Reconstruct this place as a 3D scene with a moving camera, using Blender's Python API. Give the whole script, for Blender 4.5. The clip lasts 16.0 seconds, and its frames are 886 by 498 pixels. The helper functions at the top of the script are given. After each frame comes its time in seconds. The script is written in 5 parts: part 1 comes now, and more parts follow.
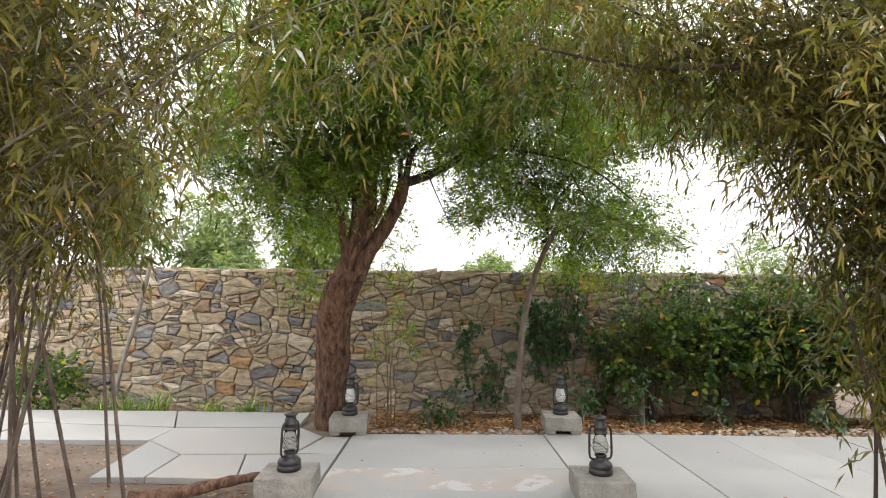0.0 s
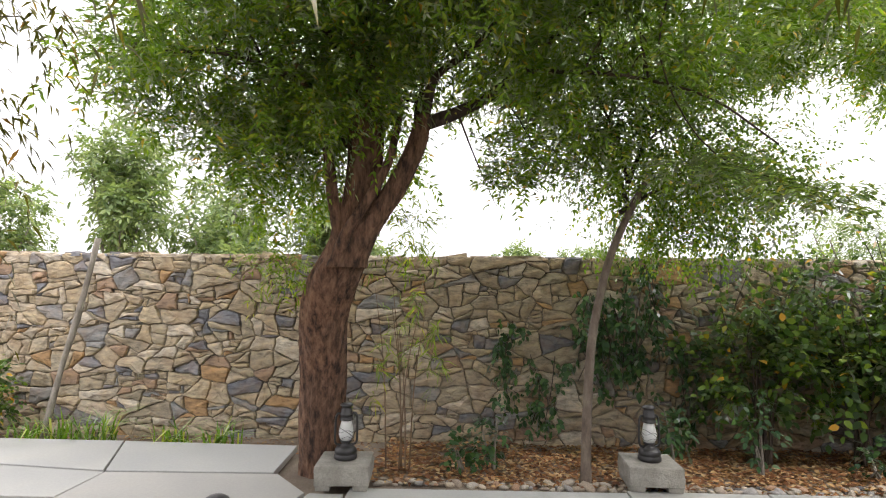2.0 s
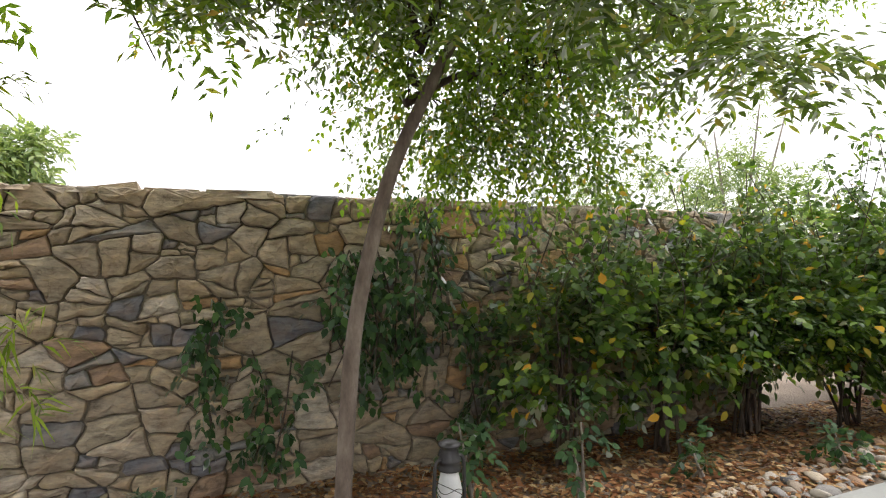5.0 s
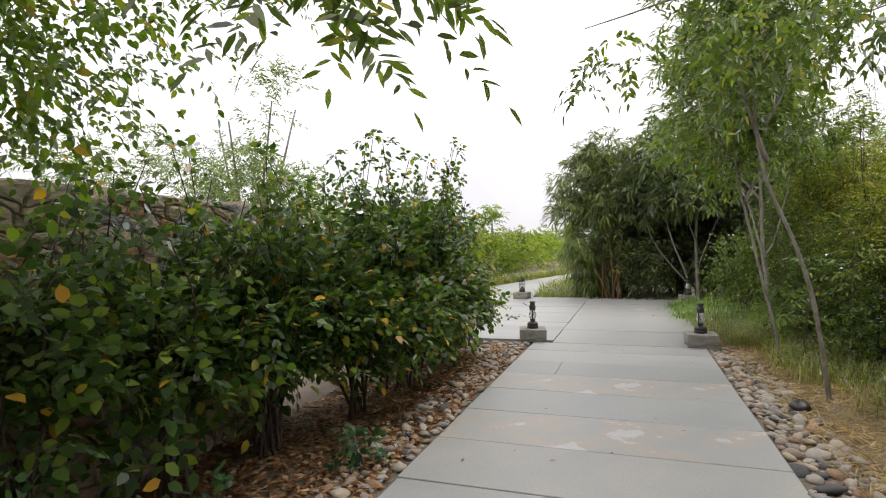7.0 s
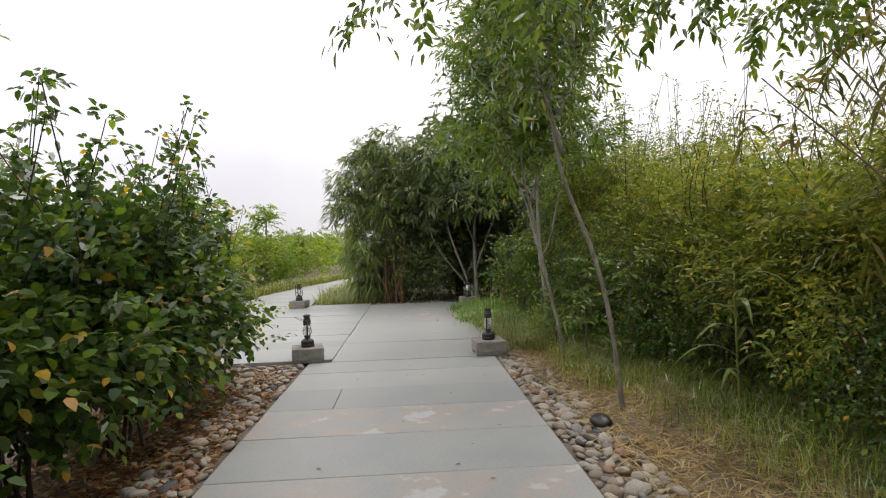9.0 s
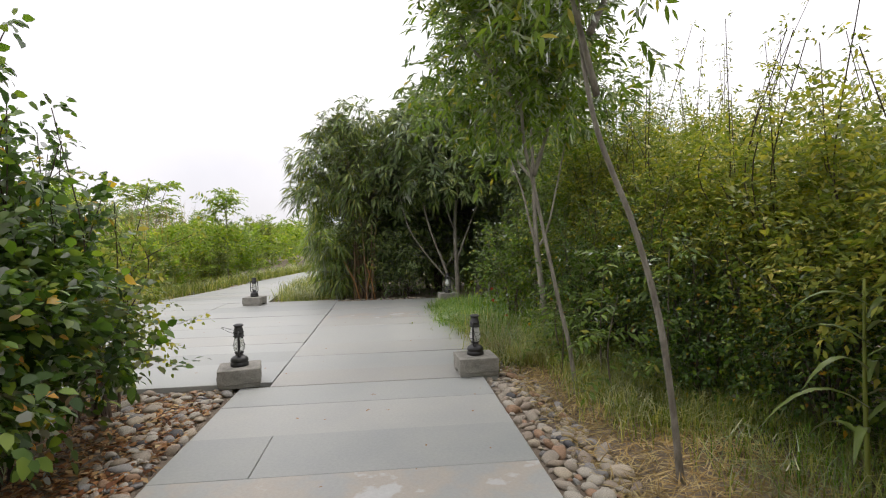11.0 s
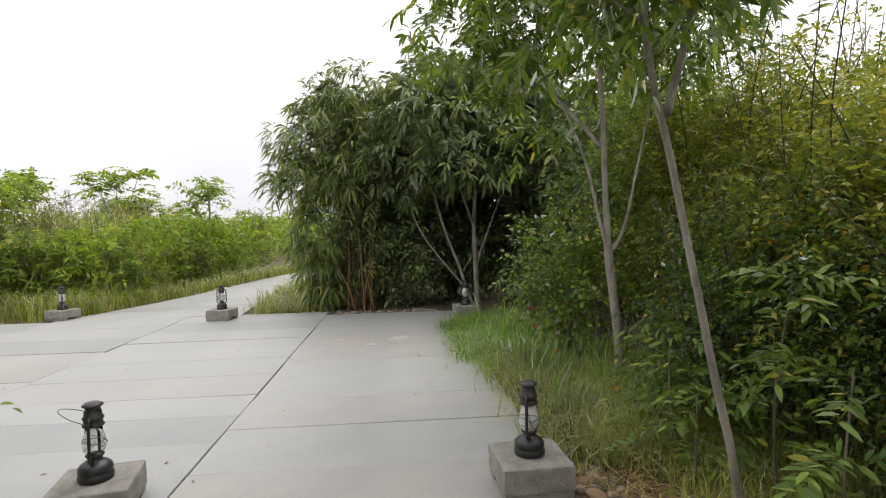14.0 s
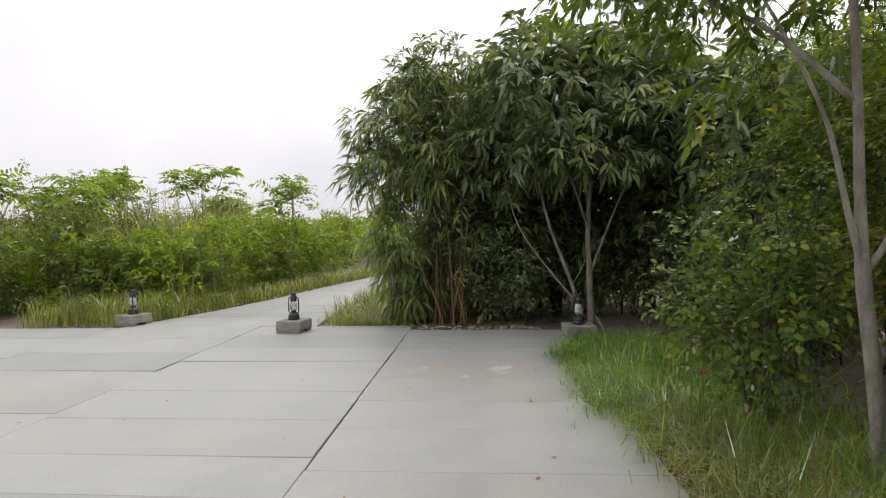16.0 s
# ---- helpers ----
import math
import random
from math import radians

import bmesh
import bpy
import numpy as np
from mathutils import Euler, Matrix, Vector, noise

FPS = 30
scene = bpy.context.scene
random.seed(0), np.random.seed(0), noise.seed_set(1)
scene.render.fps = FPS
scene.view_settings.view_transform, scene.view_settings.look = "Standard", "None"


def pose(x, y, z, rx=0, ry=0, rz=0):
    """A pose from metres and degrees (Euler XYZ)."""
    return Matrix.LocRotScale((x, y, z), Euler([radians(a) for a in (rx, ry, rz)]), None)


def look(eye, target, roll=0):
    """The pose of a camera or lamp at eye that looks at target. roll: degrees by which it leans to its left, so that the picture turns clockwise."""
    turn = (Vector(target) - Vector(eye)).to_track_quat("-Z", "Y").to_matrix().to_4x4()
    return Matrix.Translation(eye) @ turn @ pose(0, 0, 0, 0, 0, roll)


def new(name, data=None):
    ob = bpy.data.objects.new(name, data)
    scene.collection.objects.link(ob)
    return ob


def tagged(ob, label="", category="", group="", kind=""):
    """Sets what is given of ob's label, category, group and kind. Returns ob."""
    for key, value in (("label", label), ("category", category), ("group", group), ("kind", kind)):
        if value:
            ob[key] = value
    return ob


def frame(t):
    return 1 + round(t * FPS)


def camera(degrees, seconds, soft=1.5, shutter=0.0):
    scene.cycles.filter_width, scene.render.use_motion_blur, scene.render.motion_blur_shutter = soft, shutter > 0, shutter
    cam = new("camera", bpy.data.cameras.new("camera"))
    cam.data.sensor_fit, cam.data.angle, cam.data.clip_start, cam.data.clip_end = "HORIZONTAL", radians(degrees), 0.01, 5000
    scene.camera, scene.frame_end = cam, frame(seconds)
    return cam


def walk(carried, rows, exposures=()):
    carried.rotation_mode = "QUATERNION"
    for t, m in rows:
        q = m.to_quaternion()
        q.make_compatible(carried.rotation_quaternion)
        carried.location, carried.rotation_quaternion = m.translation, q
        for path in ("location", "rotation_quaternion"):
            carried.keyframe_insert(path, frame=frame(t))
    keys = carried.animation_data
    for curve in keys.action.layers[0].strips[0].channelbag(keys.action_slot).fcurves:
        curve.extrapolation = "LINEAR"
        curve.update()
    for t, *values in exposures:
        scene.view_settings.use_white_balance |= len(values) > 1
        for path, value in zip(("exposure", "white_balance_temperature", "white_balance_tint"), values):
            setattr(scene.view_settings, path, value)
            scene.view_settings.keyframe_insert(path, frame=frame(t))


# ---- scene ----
cam = camera(78.1, 16.0, 1.1)
METRES, EYE, TILT, LEAN, TURN = 12.0, 1.40, 5.5, -0.6, 0.0
ROWS = [
    (0.0, 0.0, 0.0, 0.0, 0.0, 0.0, -0.0),
    (0.5, 0.0024, 0.0375, -0.0025, 0.34, -0.11, 0.06),
    (1.0, -0.0018, 0.0781, -0.0059, 1.21, -0.2, -0.08),
    (1.5, -0.0039, 0.1117, -0.0098, 1.47, -0.35, -0.01),
    (2.0, -0.0084, 0.1521, -0.0141, 2.36, -0.59, 0.07),
    (2.5, -0.008, 0.1836, -0.0172, 2.59, -0.85, 0.16),
    (3.0, -0.0028, 0.2195, -0.0217, 2.29, -1.92, 0.3),
    (5.5, 0.042, 0.3454, -0.0342, -33.45, -5.09, -2.41),
    (6.0, 0.0585, 0.3614, -0.0357, -45.0, -4.49, -2.96),
    (6.5, 0.0714, 0.3761, -0.0355, -57.98, -3.49, -3.66),
    (7.0, 0.0913, 0.3827, -0.0367, -70.81, -2.43, -3.87),
    (7.5, 0.1121, 0.3873, -0.037, -78.02, -1.86, -3.82),
    (8.0, 0.1353, 0.3943, -0.0373, -85.19, -1.07, -3.96),
    (8.5, 0.1624, 0.394, -0.0404, -91.02, -0.63, -3.89),
    (9.0, 0.1939, 0.3913, -0.0398, -93.4, -0.54, -3.75),
    (9.5, 0.2253, 0.3906, -0.0403, -94.61, -0.56, -3.89),
    (12.0, 0.3955, 0.371, -0.0399, -95.78, -1.83, -4.0),
    (12.5, 0.4305, 0.3683, -0.0417, -95.68, -2.02, -3.98),
    (13.0, 0.4669, 0.3677, -0.0414, -95.26, -2.2, -4.0),
    (13.5, 0.4983, 0.3703, -0.0397, -94.94, -2.2, -4.13),
    (14.0, 0.5335, 0.368, -0.0372, -94.55, -2.27, -4.05),
    (14.5, 0.5653, 0.3721, -0.0382, -93.42, -2.24, -4.15),
    (15.0, 0.597, 0.3742, -0.0399, -92.63, -2.16, -4.31),
    (15.5, 0.629, 0.3769, -0.0396, -90.42, -2.4, -4.21),
    (16.0, 0.6642, 0.3838, -0.0404, -85.7, -2.73, -4.39),
]
EXPOSURES = [(0.0, 0.9, 6500, 16), (3.0, 0.9, 6500, 16), (5.5, 0.9, 6500, 15), (6.0, 0.75, 6500, 15), (6.5, 0.35, 6500, 15), (7.0, 0.08, 6500, 15), (7.5, -0.07, 6500, 15), (9.0, -0.08, 6500, 15), (12.0, 0.06, 6500, 15), (15.5, 0.06, 6500, 15), (16.0, -0.12, 6500, 15)]
walk(cam, [(t, pose(0, 0, EYE, TILT, LEAN, TURN) @ pose(METRES * x, METRES * y, METRES * z, 90 + pitch, roll, yaw)) for t, x, y, z, yaw, pitch, roll in ROWS], EXPOSURES)
SKY, SUN = 0.115, 1.0


# ---- world and light: bright overcast sky ----
def build_world():
    w = bpy.data.worlds.new("overcast_sky")
    scene.world = w
    w.use_nodes = True
    nt = w.node_tree
    nt.nodes.clear()
    out = nt.nodes.new("ShaderNodeOutputWorld")
    bg = nt.nodes.new("ShaderNodeBackground")
    sky = nt.nodes.new("ShaderNodeTexSky")
    sky.sky_type = "NISHITA"
    sky.sun_disc = False
    sky.sun_elevation = radians(58)
    sky.sun_rotation = radians(120)
    mix = nt.nodes.new("ShaderNodeMix")
    mix.data_type = "RGBA"
    mix.inputs[0].default_value = 0.93
    mix.inputs[7].default_value = (14.0, 14.0, 14.0, 1)
    cloud = nt.nodes.new("ShaderNodeTexNoise")
    cloud.inputs["Scale"].default_value = 2.2
    cloud.inputs["Detail"].default_value = 5
    ramp = nt.nodes.new("ShaderNodeValToRGB")
    ramp.color_ramp.elements[0].position = 0.35
    ramp.color_ramp.elements[0].color = (12.6, 12.7, 13.1, 1)
    ramp.color_ramp.elements[1].position = 0.65
    ramp.color_ramp.elements[1].color = (15.5, 15.4, 15.2, 1)
    nt.links.new(cloud.outputs["Fac"], ramp.inputs[0])
    nt.links.new(ramp.outputs[0], mix.inputs[7])
    nt.links.new(sky.outputs[0], mix.inputs[6])
    tc = nt.nodes.new("ShaderNodeTexCoord")
    sep = nt.nodes.new("ShaderNodeSeparateXYZ")
    nt.links.new(tc.outputs["Generated"], sep.inputs[0])
    rise = nt.nodes.new("ShaderNodeMapRange")
    rise.inputs["To Min"].default_value, rise.inputs["To Max"].default_value = 0.56, 1.3
    nt.links.new(sep.outputs["Z"], rise.inputs["Value"])
    dome = nt.nodes.new("ShaderNodeMix")
    dome.data_type, dome.blend_type = "RGBA", "MULTIPLY"
    dome.inputs[0].default_value = 1.0
    nt.links.new(mix.outputs[2], dome.inputs[6])
    nt.links.new(rise.outputs[0], dome.inputs[7])
    nt.links.new(dome.outputs[2], bg.inputs["Color"])
    bg.inputs["Strength"].default_value = SKY
    nt.links.new(bg.outputs[0], out.inputs[0])
    sun = bpy.data.lights.new("sun", "SUN")
    sun.energy, sun.angle, sun.color = SUN, radians(20), (1.0, 0.96, 0.9)
    ob = new("sun", sun)
    ob.matrix_world = look((0, 0, 30), (-14, 9, 0))


build_world()


# ---- materials ----
def mat(name, rough=0.8, metal=0.0):
    m = bpy.data.materials.new(name)
    m.use_nodes = True
    b = m.node_tree.nodes["Principled BSDF"]
    b.inputs["Roughness"].default_value = rough
    b.inputs["Metallic"].default_value = metal
    return m, m.node_tree, b


def ramp_of(nt, stops, interp="LINEAR"):
    r = nt.nodes.new("ShaderNodeValToRGB")
    r.color_ramp.interpolation = interp
    el = r.color_ramp.elements
    while len(el) < len(stops):
        el.new(0.5)
    for e, (p, c) in zip(el, stops):
        e.position, e.color = p, (*c, 1)
    return r


def noise_of(nt, scale, detail=6.0, rough=0.6, stretch=None, kind="Object"):
    tc = nt.nodes.new("ShaderNodeTexCoord")
    n = nt.nodes.new("ShaderNodeTexNoise")
    n.inputs["Scale"].default_value = scale
    n.inputs["Detail"].default_value = detail
    n.inputs["Roughness"].default_value = rough
    if stretch:
        mp = nt.nodes.new("ShaderNodeMapping")
        mp.inputs["Scale"].default_value = stretch
        nt.links.new(tc.outputs[kind], mp.inputs[0])
        nt.links.new(mp.outputs[0], n.inputs["Vector"])
    else:
        nt.links.new(tc.outputs[kind], n.inputs["Vector"])
    return n


def mixed(nt, a, b, fac, mode="MIX"):
    m = nt.nodes.new("ShaderNodeMix")
    m.data_type, m.blend_type = "RGBA", mode
    for sock, v in ((m.inputs[0], fac), (m.inputs[6], a), (m.inputs[7], b)):
        if isinstance(v, (int, float)):
            sock.default_value = v
        elif isinstance(v, tuple):
            sock.default_value = (*v, 1)
        else:
            nt.links.new(v, sock)
    return m.outputs[2]


def bumped(nt, b, height, strength, distance=0.01):
    bp = nt.nodes.new("ShaderNodeBump")
    bp.inputs["Strength"].default_value = strength
    bp.inputs["Distance"].default_value = distance
    nt.links.new(height, bp.inputs["Height"])
    nt.links.new(bp.outputs[0], b.inputs["Normal"])


def surface(name, stops, scale=4.0, fine=60.0, rough=0.85, bump=0.4, dist=0.01, stretch=None, speck=0.35, metal=0.0):
    """Two scales of noise: a coloured ramp of patches, darkened and lightened by fine grain."""
    m, nt, b = mat(name, rough, metal)
    big = noise_of(nt, scale, 5, 0.6, stretch)
    r = ramp_of(nt, stops)
    nt.links.new(big.outputs["Fac"], r.inputs[0])
    small = noise_of(nt, fine, 4, 0.7, stretch)
    g = ramp_of(nt, [(0.3, (0.45, 0.45, 0.45)), (0.7, (1.35, 1.35, 1.35))])
    nt.links.new(small.outputs["Fac"], g.inputs[0])
    nt.links.new(mixed(nt, r.outputs[0], g.outputs[0], speck, "MULTIPLY"), b.inputs["Base Color"])
    if bump:
        bumped(nt, b, small.outputs["Fac"], bump, dist)
    return m


def leaf_mat(name, stops, gloss=0.12, trans=0.4):
    m = bpy.data.materials.new(name)
    m.use_nodes = True
    nt = m.node_tree
    nt.nodes.clear()
    out = nt.nodes.new("ShaderNodeOutputMaterial")
    geo = nt.nodes.new("ShaderNodeNewGeometry")
    r = ramp_of(nt, stops)
    nt.links.new(geo.outputs["Random Per Island"], r.inputs[0])
    n = noise_of(nt, 1.6, 3)
    g = ramp_of(nt, [(0.3, (0.5, 0.55, 0.5)), (0.7, (1.45, 1.38, 1.25))])
    nt.links.new(n.outputs["Fac"], g.inputs[0])
    col = mixed(nt, r.outputs[0], g.outputs[0], 0.8, "MULTIPLY")
    dif = nt.nodes.new("ShaderNodeBsdfDiffuse")
    tra = nt.nodes.new("ShaderNodeBsdfTranslucent")
    glo = nt.nodes.new("ShaderNodeBsdfGlossy")
    glo.inputs["Roughness"].default_value = 0.38
    nt.links.new(col, dif.inputs["Color"])
    nt.links.new(mixed(nt, col, (1.5, 1.6, 0.5), 0.85, "MULTIPLY"), tra.inputs["Color"])
    m1 = nt.nodes.new("ShaderNodeMixShader")
    m1.inputs[0].default_value = trans
    nt.links.new(dif.outputs[0], m1.inputs[1])
    nt.links.new(tra.outputs[0], m1.inputs[2])
    fr = nt.nodes.new("ShaderNodeFresnel")
    fr.inputs["IOR"].default_value = 1.4
    k = nt.nodes.new("ShaderNodeMath")
    k.operation = "MULTIPLY"
    k.inputs[1].default_value = gloss * 4
    nt.links.new(fr.outputs[0], k.inputs[0])
    m2 = nt.nodes.new("ShaderNodeMixShader")
    nt.links.new(k.outputs[0], m2.inputs[0])
    nt.links.new(m1.outputs[0], m2.inputs[1])
    nt.links.new(glo.outputs[0], m2.inputs[2])
    nt.links.new(m2.outputs[0], out.inputs[0])
    return m


def rock_mat(name, stops, island, rough=0.85, bump=0.7, vein=True, grain=14.0):
    m, nt, b = mat(name, rough)
    if island:
        src = nt.nodes.new("ShaderNodeNewGeometry").outputs["Random Per Island"]
    else:
        src = nt.nodes.new("ShaderNodeObjectInfo").outputs["Random"]
    r = ramp_of(nt, stops, "CONSTANT")
    nt.links.new(src, r.inputs[0])
    n = noise_of(nt, grain, 7, 0.65, (0.6, 1, 1.6))
    g = ramp_of(nt, [(0.32, (0.36, 0.34, 0.33)), (0.5, (1, 1, 1)), (0.68, (1.55, 1.45, 1.28))])
    nt.links.new(n.outputs["Fac"], g.inputs[0])
    col = mixed(nt, r.outputs[0], g.outputs[0], 0.85, "MULTIPLY")
    if vein:
        n2 = noise_of(nt, 5.0, 4, 0.6)
        g2 = ramp_of(nt, [(0.45, (0, 0, 0)), (0.7, (1, 1, 1))])
        nt.links.new(n2.outputs["Fac"], g2.inputs[0])
        k = nt.nodes.new("ShaderNodeMath")
        k.operation = "MULTIPLY"
        k.inputs[1].default_value = 0.35
        nt.links.new(g2.outputs[0], k.inputs[0])
        col = mixed(nt, col, (0.3, 0.17, 0.07), k.outputs[0])
    nt.links.new(col, b.inputs["Base Color"])
    f = noise_of(nt, 55.0, 6, 0.7)
    bumped(nt, b, mixed(nt, f.outputs["Fac"], n.outputs["Fac"], 0.6), bump, 0.03 if vein else 0.012)
    return m


WALL_STOPS = [(0.0, (0.38, 0.315, 0.22)), (0.1, (0.31, 0.265, 0.195)), (0.2, (0.43, 0.37, 0.28)), (0.32, (0.175, 0.18, 0.195)), (0.39, (0.33, 0.285, 0.205)), (0.49, (0.235, 0.235, 0.23)),
              (0.56, (0.38, 0.245, 0.125)), (0.61, (0.35, 0.3, 0.215)), (0.74, (0.48, 0.43, 0.345)), (0.81, (0.29, 0.205, 0.14)), (0.87, (0.41, 0.34, 0.23)), (0.965, (0.14, 0.145, 0.16))]
M_STONE = rock_mat("wall_stone", WALL_STOPS, False)
M_STONE_J = rock_mat("wall_stone_far", WALL_STOPS, True)
M_MORTAR = surface("dark_mortar", [(0.35, (0.06, 0.052, 0.04)), (0.6, (0.24, 0.205, 0.15))], 4, 80, 0.95)
COBBLE_STOPS = [(0.0, (0.3, 0.26, 0.21)), (0.2, (0.36, 0.33, 0.28)), (0.4, (0.27, 0.22, 0.17)), (0.55, (0.4, 0.34, 0.26)), (0.7, (0.3, 0.19, 0.12)), (0.8, (0.24, 0.23, 0.22)), (0.95, (0.08, 0.08, 0.085))]
M_COBBLE = rock_mat("river_stone", COBBLE_STOPS, False, 0.75, 0.35, False, 25)
M_BLOCK = surface("grey_block_stone", [(0.3, (0.2, 0.19, 0.165)), (0.55, (0.29, 0.275, 0.24)), (0.75, (0.37, 0.35, 0.3))], 6, 70, 0.9, 0.8, 0.012)


def slab_mat(name, warm):
    m, nt, b = mat(name, 0.55)
    src = nt.nodes.new("ShaderNodeObjectInfo").outputs["Random"]
    r = ramp_of(nt, [(0.0, (0.295, 0.305, 0.29)), (0.35, (0.33, 0.34, 0.325)), (0.7, (0.36, 0.365, 0.345)), (1.0, (0.34, 0.33, 0.30))])
    nt.links.new(src, r.inputs[0])
    n = noise_of(nt, 1.6, 6, 0.6)
    g = ramp_of(nt, [(0.3, (0.84, 0.85, 0.86)), (0.6, (1.03, 1.02, 1.0)), (0.8, (1.1, 1.07, 1.02))])
    nt.links.new(n.outputs["Fac"], g.inputs[0])
    col = mixed(nt, r.outputs[0], g.outputs[0], 0.9, "MULTIPLY")
    if warm:
        w = noise_of(nt, 2.3, 5, 0.55)
        gw = ramp_of(nt, [(0.42, (0.33, 0.335, 0.32)), (0.5, (0.37, 0.34, 0.295)), (0.57, (0.39, 0.345, 0.29)), (0.6, (0.47, 0.475, 0.46)), (0.68, (0.5, 0.5, 0.49)), (0.7, (0.36, 0.34, 0.3))])
        nt.links.new(w.outputs["Fac"], gw.inputs[0])
        col = mixed(nt, col, gw.outputs[0], 0.85)
    s = noise_of(nt, 45, 5, 0.7)
    gs = ramp_of(nt, [(0.25, (0.8, 0.8, 0.8)), (0.7, (1.06, 1.06, 1.06))])
    nt.links.new(s.outputs["Fac"], gs.inputs[0])
    nt.links.new(mixed(nt, col, gs.outputs[0], 0.6, "MULTIPLY"), b.inputs["Base Color"])
    rr = ramp_of(nt, [(0.3, (0.42, 0.42, 0.42)), (0.7, (0.62, 0.62, 0.62))])
    nt.links.new(n.outputs["Fac"], rr.inputs[0])
    nt.links.new(rr.outputs[0], b.inputs["Roughness"])
    bumped(nt, b, s.outputs["Fac"], 0.12, 0.004)
    return m


M_SLAB = slab_mat("grey_slate_slab", False)
M_SLAB_WARM = slab_mat("multicolour_slate_slab", True)
M_SOIL = surface("soil", [(0.3, (0.12, 0.09, 0.065)), (0.5, (0.19, 0.15, 0.11)), (0.7, (0.26, 0.215, 0.16))], 1.3, 40, 0.95, 0.8, 0.03)
M_MULCH = leaf_mat("dry_leaf_litter", [(0.0, (0.1, 0.045, 0.025)), (0.35, (0.2, 0.09, 0.045)), (0.6, (0.3, 0.16, 0.08)), (0.85, (0.4, 0.26, 0.14)), (1.0, (0.5, 0.38, 0.24))], 0.04, 0.15)
M_STRAW = leaf_mat("dry_straw", [(0.0, (0.24, 0.16, 0.075)), (0.5, (0.4, 0.29, 0.15)), (1.0, (0.52, 0.42, 0.25))], 0.04, 0.2)


def furrowed_bark(name, dark, mid, light):
    m, nt, b = mat(name, 0.95)
    f = noise_of(nt, 21, 8, 0.68, (1, 1, 0.3))
    g = noise_of(nt, 4, 4, 0.6)
    r = ramp_of(nt, [(0.36, dark), (0.47, mid), (0.62, light)])
    nt.links.new(f.outputs["Fac"], r.inputs[0])
    q = ramp_of(nt, [(0.3, (0.7, 0.72, 0.75)), (0.7, (1.25, 1.15, 1.05))])
    nt.links.new(g.outputs["Fac"], q.inputs[0])
    nt.links.new(mixed(nt, r.outputs[0], q.outputs[0], 0.9, "MULTIPLY"), b.inputs["Base Color"])
    bumped(nt, b, f.outputs["Fac"], 1.0, 0.05)
    return m


M_BARK_RED = furrowed_bark("reddish_brown_bark", (0.035, 0.02, 0.014), (0.135, 0.074, 0.047), (0.26, 0.155, 0.1))
M_BARK_GREY = surface("pale_grey_bark", [(0.3, (0.13, 0.11, 0.09)), (0.5, (0.25, 0.225, 0.185)), (0.7, (0.36, 0.33, 0.28))], 11, 70, 0.9, 0.6, 0.008, (1, 1, 0.4), 0.4)
M_BARK_DARK = surface("dark_brown_bark", [(0.3, (0.03, 0.022, 0.016)), (0.6, (0.085, 0.06, 0.045)), (0.8, (0.14, 0.1, 0.075))], 12, 60, 0.95, 0.8, 0.012, (1, 1, 0.3), 0.4)
M_BARK_BROWN = surface("grey_brown_bark", [(0.3, (0.07, 0.052, 0.04)), (0.5, (0.15, 0.115, 0.09)), (0.7, (0.23, 0.19, 0.15))], 11, 70, 0.95, 0.7, 0.008, (1, 1, 0.4), 0.4)
M_CANE = surface("brown_bamboo_cane", [(0.3, (0.1, 0.06, 0.035)), (0.6, (0.2, 0.13, 0.07)), (0.8, (0.28, 0.2, 0.11))], 7, 60, 0.6, 0.2, 0.005, (1, 1, 0.3))
M_CANE_ORANGE = surface("orange_bamboo_cane", [(0.3, (0.3, 0.13, 0.04)), (0.7, (0.42, 0.22, 0.08))], 7, 60, 0.5, 0.2, 0.005)
M_NEEM = leaf_mat("neem_leaf", [(0.0, (0.098, 0.175, 0.026)), (0.45, (0.159, 0.275, 0.037)), (0.8, (0.256, 0.369, 0.053)), (0.96, (0.363, 0.424, 0.066)), (1.0, (0.639, 0.369, 0.092))], 0.1, 0.45)
M_BAMBOO = leaf_mat("bamboo_leaf", [(0.0, (0.07, 0.075, 0.016)), (0.5, (0.125, 0.122, 0.026)), (0.85, (0.19, 0.165, 0.04)), (0.95, (0.25, 0.2, 0.075)), (1.0, (0.38, 0.2, 0.07))], 0.08, 0.45)
M_BUSH = leaf_mat("broad_shrub_leaf", [(0.0, (0.034, 0.07, 0.02)), (0.5, (0.066, 0.126, 0.029)), (0.8, (0.13, 0.22, 0.037)), (0.965, (0.23, 0.31, 0.05)), (0.985, (0.646, 0.392, 0.042)), (1.0, (0.554, 0.261, 0.060))], 0.12, 0.5)
M_VINE = leaf_mat("dark_vine_leaf", [(0.0, (0.025, 0.061, 0.026)), (0.6, (0.049, 0.108, 0.042)), (1.0, (0.084, 0.162, 0.048))], 0.12, 0.3)
M_DARKLEAF = leaf_mat("dark_tree_leaf", [(0.0, (0.085, 0.125, 0.055)), (0.5, (0.16, 0.215, 0.095)), (0.85, (0.24, 0.305, 0.13)), (1.0, (0.34, 0.35, 0.12))], 0.16, 0.4)
M_DARKBAM = leaf_mat("grove_bamboo_leaf", [(0.0, (0.09, 0.135, 0.045)), (0.5, (0.17, 0.235, 0.07)), (0.85, (0.28, 0.335, 0.1)), (1.0, (0.42, 0.4, 0.13))], 0.2, 0.42)
